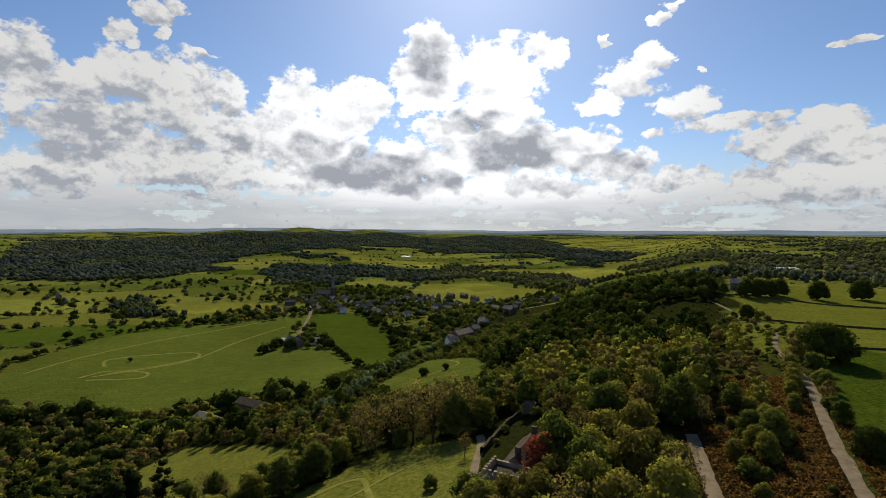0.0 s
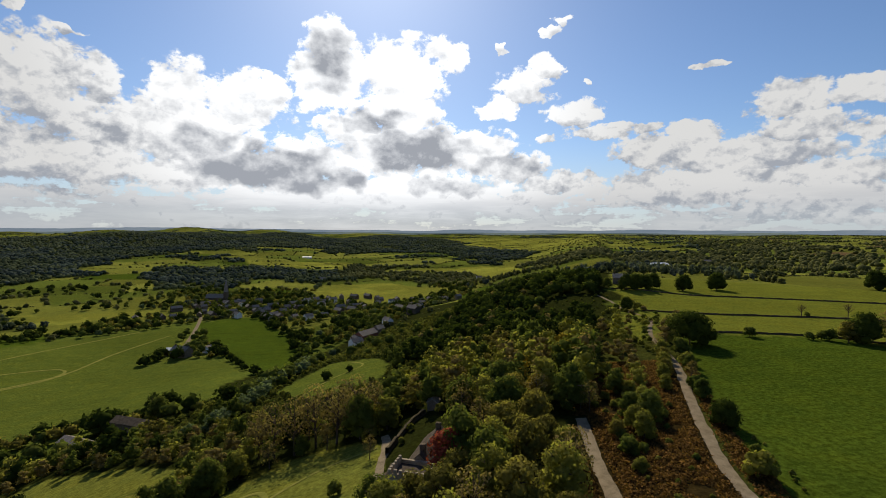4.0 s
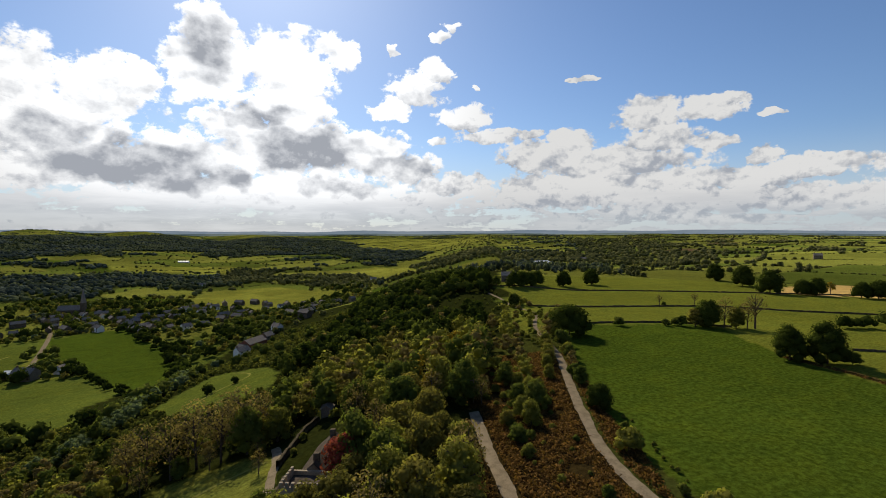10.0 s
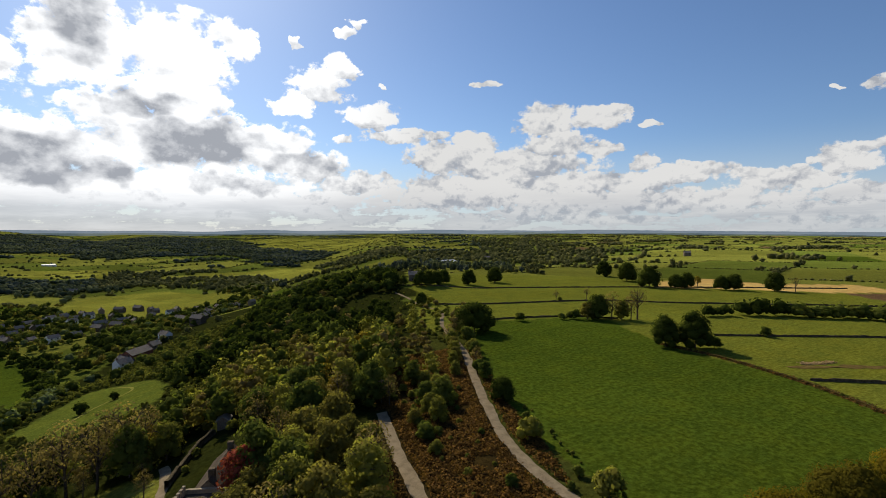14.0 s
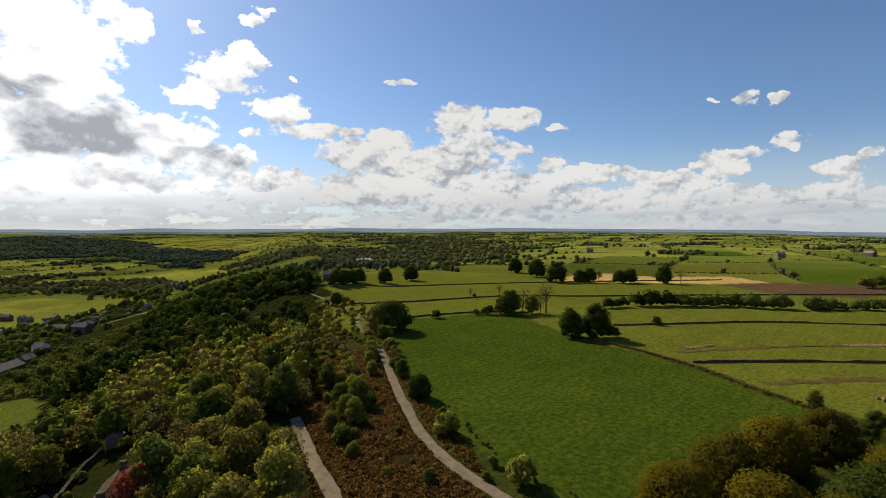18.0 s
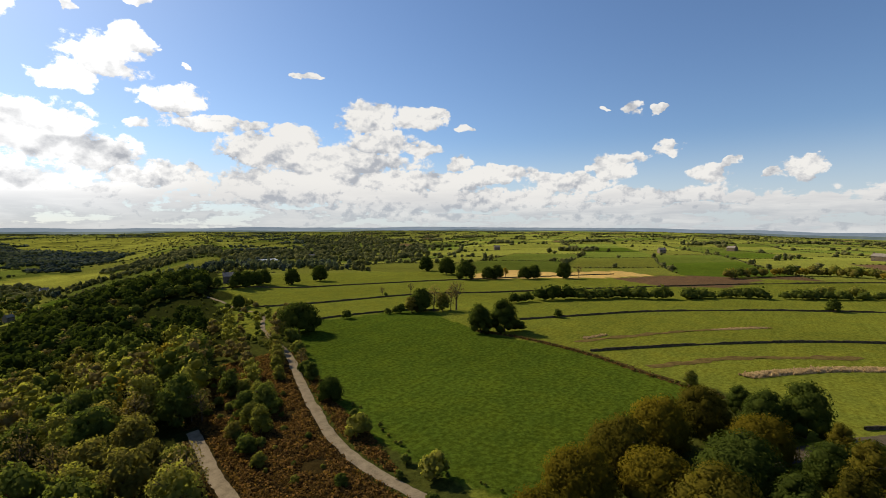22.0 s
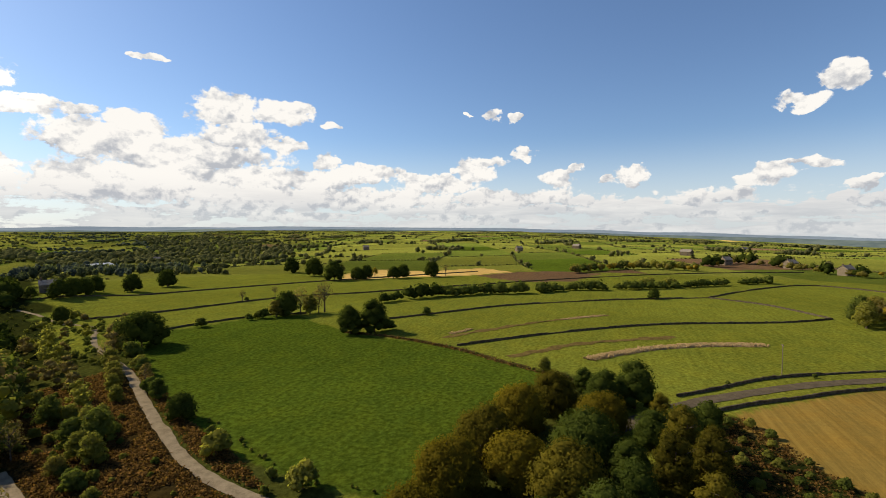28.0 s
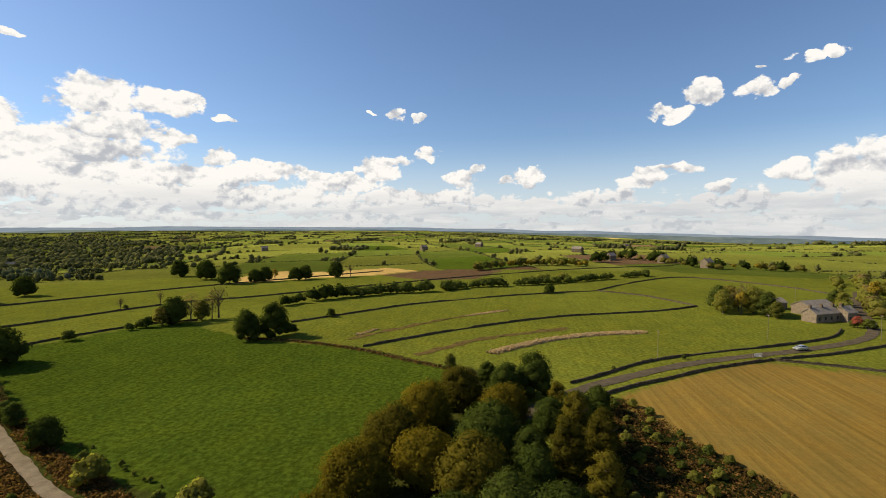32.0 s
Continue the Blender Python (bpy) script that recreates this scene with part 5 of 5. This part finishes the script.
wide = np.where(grown, r.uniform(2.4, 4.6, len(far)), np.clip(far / 560, 1.3, 5) * r.uniform(0.8, 1.3, len(far)))
tall = np.where(grown, r.uniform(4.5, 9, len(far)), r.uniform(1.1, 1.9, len(far)))
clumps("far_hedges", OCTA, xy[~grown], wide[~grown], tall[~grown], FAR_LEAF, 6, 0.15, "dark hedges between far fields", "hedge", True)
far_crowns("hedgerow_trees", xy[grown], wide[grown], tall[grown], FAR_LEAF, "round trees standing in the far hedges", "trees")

# ---- buildings ----
def gabled(name, mat, x0, y0, x1, y1, base, eaves, ridge):
    """Four walls with gables; the ridge runs along y."""
    bm = bmesh.new()
    xm = (x0 + x1) / 2
    ends = [[bm.verts.new(p) for p in ((x0, y, base), (x1, y, base), (x1, y, eaves), (xm, y, ridge), (x0, y, eaves))] for y in (y0, y1)]
    a, b = ends
    bm.faces.new(a), bm.faces.new(b[::-1])
    for i in range(5):
        bm.faces.new((a[i], b[i], b[(i + 1) % 5], a[(i + 1) % 5]))
    bmesh.ops.recalc_face_normals(bm, faces=bm.faces[:])
    me = bpy.data.meshes.new(name)
    bm.to_mesh(me), bm.free()
    me.materials.append(mat)
    return me


def roof_mesh(name, mat, x0, y0, x1, y1, eaves, ridge, out=0.35, thick=0.16):
    """Two sloping slabs that meet at the ridge and overhang."""
    xm, k = (x0 + x1) / 2, (ridge - eaves) / ((x1 - x0) / 2)
    y0, y1 = y0 - out * 0.7, y1 + out * 0.7
    prof = ((x0 - out, eaves - out * k), (xm, ridge), (x1 + out, eaves - out * k))
    prof = [(x, z + 0.03) for x, z in prof] + [(x, z + 0.03 + thick) for x, z in prof[::-1]]
    bm = bmesh.new()
    a, b = ([bm.verts.new((x, y, z)) for x, z in prof] for y in (y0, y1))
    for i in range(6):
        bm.faces.new((a[i], b[i], b[(i + 1) % 6], a[(i + 1) % 6]))
    for e in (a, b):
        bm.faces.new((e[0], e[1], e[4], e[5])), bm.faces.new((e[1], e[2], e[3], e[4]))
    bmesh.ops.recalc_face_normals(bm, faces=bm.faces[:])
    me = bpy.data.meshes.new(name)
    bm.to_mesh(me), bm.free()
    me.materials.append(mat)
    return me


def window(parent, x, y, z, wide, high, side):
    """A sash in a stone surround; side: which way the wall looks (-x, +x, -y, +y)."""
    d = 0.06
    if side in ("-x", "+x"):
        s = -1 if side == "-x" else 1
        frame_box = (x - d * 0.7, y - wide / 2 - 0.12, z - 0.14, x + d * 0.7, y + wide / 2 + 0.12, z + high + 0.16)
        pane = (x - 0.02 + s * 0.03, y - wide / 2, z, x + 0.02 + s * 0.03, y + wide / 2, z + high)
    else:
        s = -1 if side == "-y" else 1
        frame_box = (x - wide / 2 - 0.12, y - d * 0.7, z - 0.14, x + wide / 2 + 0.12, y + d * 0.7, z + high + 0.16)
        pane = (x - wide / 2, y - 0.02 + s * 0.03, z, x + wide / 2, y + 0.02 + s * 0.03, z + high)
    top = part("window", boxes("window", STONE, frame_box), parent)
    part("pane", boxes("pane", GLASS, pane), top)


def house(name, label, category, x, y, turn, length, width, eaves, ridge, wall_mat, roof_mat, chimneys=(0.15,), windows=3, group="", z=None):
    """A gabled house whose ridge runs along its local y, from 0 to length."""
    top = thing(name, label, category, group, x, y, z, turn)
    part("wall", gabled("wall", wall_mat, -width / 2, 0, width / 2, length, -3.5, eaves, ridge), top)
    part("roof", roof_mesh("roof", roof_mat, -width / 2, 0, width / 2, length, eaves, ridge), top)
    for c in chimneys:
        stack = part("chimney", boxes("chimney", STONE_DARK, (-0.45, length * c - 0.35, ridge - 0.8, 0.45, length * c + 0.35, ridge + 1.1), (-0.52, length * c - 0.42, ridge + 0.9, 0.52, length * c + 0.42, ridge + 1.02)), top)
        part("chimney_pot", mesh_of("chimney_pot", *tube([(0, length * c, ridge + 1.0), (0, length * c, ridge + 1.5)], [0.16, 0.13], 8), [BRICK_RED]), stack)
    for k in range(windows):
        at = length * (k + 0.5) / windows
        for side in ("-x", "+x"):
            for level in (0.9, 3.4):
                if level + 1.3 < eaves:
                    window(top, -width / 2 if side == "-x" else width / 2, at, level, 1.0, 1.2, side)
    if windows:
        part("door", boxes("door", WOOD, (-width / 2 - 0.05, length * 0.5 - 0.5 + length / windows * 0.5, -0.1, -width / 2 + 0.05, length * 0.5 + 0.5 + length / windows * 0.5, 2.0)), top)
    return top


# stone house with a battlemented front, set into the slope
castle = thing("castle_house", "gritstone house with battlemented front and slate roof", "house", "", 10.6, 80.5, -11.4, -27)
part("front_block", boxes("front_block", STONE_PALE, (-3.8, 0, -3, 3.8, 0.5, 5.4), (-3.8, 0.5, -3, -3.3, 6, 5.4), (3.3, 0.5, -3, 3.8, 6, 5.4), (-3.3, 5.5, -3, 3.3, 6, 5.4)), castle)
part("flat_roof", boxes("flat_roof", SLATE_DARK, (-3.3, 0.5, 4.5, 3.3, 5.5, 4.7)), castle, "grey lead roof behind the parapet")
for k in range(8):
    part("merlon", boxes("merlon", STONE_PALE, (-3.8 + k * 1.0, -0.02, 5.4, -3.2 + k * 1.0, 0.5, 6.1), bevel=0.03), castle)
for k in range(5):
    for sx in (-3.82, 3.32):
        part("merlon", boxes("merlon", STONE_PALE, (sx, 0.9 + k * 1.05, 5.4, sx + 0.5, 1.5 + k * 1.05, 6.1), bevel=0.03), castle)
for wx in (-2.2, 0, 2.2):
    window(castle, wx, 0, 2.8, 0.9, 1.4, "-y")
    window(castle, wx, 0, 0.2, 0.9, 1.4, "-y")
part("wing", gabled("wing", STONE, -3.2, 6.0, 3.2, 20, -3, 3.4, 6.4), castle)
part("wing_roof", roof_mesh("wing_roof", SLATE_DARK, -3.2, 6.3, 3.2, 20, 3.4, 6.4), castle)
for cy in (8, 18.5):
    part("chimney", boxes("chimney", STONE_DARK, (-0.5, cy - 0.4, 5.6, 0.5, cy + 0.4, 7.6), (-0.58, cy - 0.48, 7.3, 0.58, cy + 0.48, 7.45)), castle)
for k in range(4):
    window(castle, -3.2, 9 + 4 * k, 2.0, 0.9, 1.3, "-x")
    window(castle, -3.2, 9 + 4 * k, -0.6, 0.9, 1.3, "-x")
part("porch", gabled("porch", WHITE, -6.6, 0.6, -3.85, 4.6, -3, 2.2, 3.4), castle, "pale rendered side porch")
part("porch_roof", roof_mesh("porch_roof", SLATE_DARK, -6.6, 0.6, -3.85, 4.6, 2.2, 3.4, 0.2), castle)
garden_wall = wall_mesh(((8.5, 99), (12, 107), (16, 115), (20, 120)), 1.5, 0.7, 70, DRYSTONE)
tagged(new("garden_wall", garden_wall), "tall mossy garden wall beside the stone house", "stone wall")
tagged(new("terrace_wall", wall_mesh(((9, 92), (6.5, 84), (3, 74)), 1.2, 0.6, 71, DRYSTONE)), "low terrace wall along the gravel way", "stone wall")
shed = house("garden_shed", "small dark garden shed with a pitched roof", "shed", 22, 121, -20, 3.2, 2.6, 2.0, 2.9, WOOD, SLATE, (), 0)
# farmhouse by the road
house("farmhouse", "long gritstone farmhouse with slate roof and chimneys", "house", 197, -111.5, 205, 12.5, 5.5, 3.3, 5.2, STONE, SLATE, (0.03, 0.5, 0.97), 4)
house("farmhouse_wing", "taller stone wing of the farmhouse with slate roof", "house", 200, -124, 205, 5, 5.5, 3.6, 5.6, STONE, SLATE, (0.05,), 2)
house("barn", "stone barn with a pale sheet roof behind the farmhouse", "barn", 214, -118, 205, 14, 8, 3.4, 5.4, STONE, SLATE, (), 0)
house("barn", "low stone outbuilding among the farm trees", "barn", 226, -110, 200, 9, 6, 3.0, 4.6, STONE, SLATE, (), 0)
# houses by the knoll, farm in the valley
house("house", "small stone house with a slate roof near the wooded knoll", "house", 170, 266, 60, 9, 6.5, 4.2, 6.4, STONE, SLATE, (0.9,), 2)
house("farmhouse", "dark-roofed farmhouse at the end of the lane", "house", -122, 412, 60, 15, 8, 5.0, 8.2, STONE, SLATE, (0.1, 0.9), 4)
house("barn", "pale stone barn beside the valley farmhouse", "barn", -112, 420, -30, 12, 7, 3.8, 6.0, WHITE, SLATE, (), 0)
house("barn", "long low cow shed beside the valley farmhouse", "barn", -128, 424, 75, 16, 8, 3.4, 5.0, STONE_DARK, STEEL, (), 0)
house("barn", "long white-roofed shed among far trees", "barn", 405, 552, 100, 40, 16, 4.5, 7.0, WHITE, STEEL, (), 0)
house("barn", "pale farm shed on the far hillside", "barn", -110, 1640, 80, 30, 12, 4.5, 7.0, WHITE, STEEL, (), 0)
house("barn", "long low brown-roofed barn among valley trees", "barn", -76, 206, 62, 16, 6, 2.6, 4.2, STONE_DARK, STONE_DARK, (), 0)
house("barn", "low stone shed with a brown roof by the stream", "barn", -98, 207, 58, 13, 6, 2.4, 4.0, STONE_DARK, SLATE, (), 0)
house("mill", "tall dark brick mill with a slate roof", "mill", 10, 385, -40, 20, 9, 7, 10, BRICK_RED, SLATE, (), 7)
church = house("church", "dark stone church with a slate roof", "church", -166, 716, 80, 24, 9, 7, 12, STONE_DARK, SLATE, (), 0)
part("tower", boxes("tower", STONE_DARK, (-2.6, -5, -3, 2.6, 0.1, 15)), church)
part("spire", mesh_of("spire", *tube([(0, -2.5, 15), (0, -2.5, 34)], [3.3, 0.05], 8), [SLATE]), church, "slender slate spire")
# village: three patterns, copied along its streets
styles = [house("house", label, "house", 0, 0, 0, long, 7, 5.2, 8.0, wall, roof, (0.08, 0.92), 2, "village houses", z=0) for label, long, wall, roof in (
    ("stone village house with a slate roof", 10, STONE, SLATE), ("white rendered village house with a slate roof", 11, WHITE, SLATE), ("dark terraced village house with a grey roof", 15, STONE_DARK, SLATE))]
for x, y in house_spots:
    small = rnd.uniform(0.7, 0.95)
    copy_thing(rnd.choice(styles + styles[:1] * 2 + styles[2:]), pose(x, y, float(land(x, y)), 0, 0, rnd.choice((20, 35, 110, 125)) + rnd.uniform(-15, 15)) @ Matrix.Diagonal((small, small, small, 1)))
for spot, style in (((760, 130), 0), ((760, 400), 0), ((900, 60), 2), ((700, -90), 2), ((-40, 1000), 1), ((260, 900), 1), ((600, 700), 0), ((980, -230), 0), ((-560, 700), 0), ((538, -112), 0), ((512, -158), 0), ((452, -176), 0)):
    copy_thing(styles[style], pose(*spot, float(land(*spot)), 0, 0, 40 + 50 * style))

# ---- heap, poles, car ----
def heap_mesh(points, wide, high, seed):
    r = np.random.RandomState(seed)
    line = smooth_line(points, 0.6)
    n, rows = normals_of(line), []
    taper = np.clip(np.minimum(np.arange(len(line)), np.arange(len(line))[::-1]) / 8.0, 0.15, 1)
    for k in np.linspace(-1, 1, 13):
        p = line + n * (k * wide / 2 * (0.75 + 0.25 * taper) + r.uniform(-0.15, 0.15, len(line)))[:, None]
        z = land(p[:, 0], p[:, 1]) + high * taper * (1 - k * k) ** 0.7 * r.uniform(0.55, 1.2, len(line)) - 0.05
        rows.append(np.stack([p[:, 0], p[:, 1], z], 1))
    return mesh_of("heap", np.concatenate(rows), grid_faces(13, len(line)), [STRAW])


tagged(new("dung_heap", heap_mesh(((138, 5), (148, -4), (158, -15), (166, -29), (171, -45)), 3.4, 0.95, 5)), "long heap of straw and muck in the pasture", "heap", kind="stuff")
tagged(new("straw_patch", heap_mesh(((157, 51), (161, 49), (166, 47)), 2.0, 0.35, 6)), "scattered straw on the grazed pasture", "heap")
tagged(new("straw_patch", heap_mesh(((196, 17), (204, 9), (210, 2)), 2.2, 0.35, 7)), "scattered straw beside the worn cow path", "heap")


r = np.random.RandomState(23)
for line, wide, number, label in ((((138, 5), (148, -4), (158, -15), (166, -29), (171, -45)), 1.5, 1500, "loose clods and straw over the muck heap"), (((157, 51), (161, 49), (166, 47)), 1.2, 220, "clods of straw where the grass is grazed bare"), (((196, 17), (204, 9), (210, 2)), 1.2, 320, "clods of straw beside the worn path")):
    path = smooth_line(line, 0.2)
    xy = path[r.randint(0, len(path), number)] + np.clip(r.normal(size=(number, 2)) * 0.5, -1.3, 1.3) * wide
    clumps("straw_clods", OCTA, xy, r.uniform(0.12, 0.38, number), r.uniform(0.4, 1.1, number) * (1.0 if number > 1000 else 0.5), STRAW, 12, 0.1, label, "straw")


def pole(x, y, high, label, arms=1):
    top = thing("utility_pole", label, "pole", "poles", x, y)
    part("post", mesh_of("post", *tube([(0, 0, -0.5), (0, 0, high)], [0.10, 0.07], 8), [WOOD]), top)
    for k in range(arms):
        arm = part("crossarm", boxes("crossarm", WOOD, (-0.8, -0.06, high - 0.5 - 0.6 * k, 0.8, 0.06, high - 0.36 - 0.6 * k)), top)
        for ix in (-0.7, 0.7):
            part("insulator", mesh_of("insulator", *tube([(ix, 0, high - 0.36 - 0.6 * k), (ix, 0, high - 0.16 - 0.6 * k)], [0.06, 0.04], 6), [GLASS]), arm)


for x, y, high in ((137, -40, 8), (166, -82, 8), (168, -116, 8), (50, 95, 6), (240, -130, 8)):
    pole(x, y, high, "weathered wooden utility pole with a crossarm")


def car(x, y, turn, paint, label):
    top = thing("car", label, "car", "", x, y, float(land(x, y)) + 0.13, turn)
    bm = bmesh.new()
    prof = ((-2.05, 0.35), (-2.1, 0.75), (-1.2, 0.92), (-0.55, 1.42), (0.95, 1.46), (1.85, 0.98), (2.08, 0.85), (2.05, 0.35))
    a, b = ([bm.verts.new((px, s * (0.84 if pz < 1.0 else 0.66), pz)) for px, pz in prof] for s in (-1, 1))
    bm.faces.new(a), bm.faces.new(b[::-1])
    for i in range(8):
        bm.faces.new((a[i], b[i], b[(i + 1) % 8], a[(i + 1) % 8]))
    bmesh.ops.recalc_face_normals(bm, faces=bm.faces[:])
    bmesh.ops.bevel(bm, geom=bm.edges[:], offset=0.06, segments=2, affect="EDGES")
    me = bpy.data.meshes.new("body")
    bm.to_mesh(me), bm.free()
    me.materials.append(paint)
    part("body", me, top)
    part("windscreen", boxes("windscreen", GLASS, (-0.98, -0.58, 1.02, -0.72, 0.58, 1.33)), top)
    for s in (-1, 1):
        part("side_window", boxes("side_window", GLASS, (-0.5, s * 0.72 - 0.05, 1.04, 1.1, s * 0.72 + 0.05, 1.36)), top)
        part("headlight", boxes("headlight", WHITE, (-2.12, s * 0.6 - 0.15, 0.62, -2.05, s * 0.6 + 0.15, 0.74), bevel=0.02), top)
        for wx in (-1.3, 1.3):
            wheel = part("wheel", mesh_of("wheel", *tube([(wx, s * 0.86, 0.32), (wx, s * 0.66, 0.32)], [0.32, 0.32], 14), [RUBBER]), top)
            part("hub", mesh_of("hub", *tube([(wx, s * 0.87, 0.32), (wx, s * 0.80, 0.32)], [0.19, 0.19], 10), [STEEL]), wheel)


def field_gate(x, y, turn):
    top = thing("field_gate", "pale wooden field gate between stone walls", "gate", "", x, y, None, turn)
    for s in (0.0, 3.0):
        part("gatepost", boxes("gatepost", STONE, (s - 0.12, -0.12, -0.3, s + 0.12, 0.12, 1.35), bevel=0.02), top)
    for k in range(5):
        part("rail", boxes("rail", WHITE, (0.12, -0.03, 0.25 + 0.22 * k, 2.88, 0.03, 0.34 + 0.22 * k)), top)


field_gate(141, -66, -70)
field_gate(160, -114, -60)
car(151.2, -83.5, -67, CAR_PAINT, "silver car on the country road")
car(10.5, 80, 80, STONE_DARK, "dark car parked beside the stone house")

# ---- the patterns that were copied are not part of the place ----
for kind in [k.pattern for k in PATTERNS] + styles:
    for ob in (*kind.children_recursive, kind):
        bpy.data.objects.remove(ob)
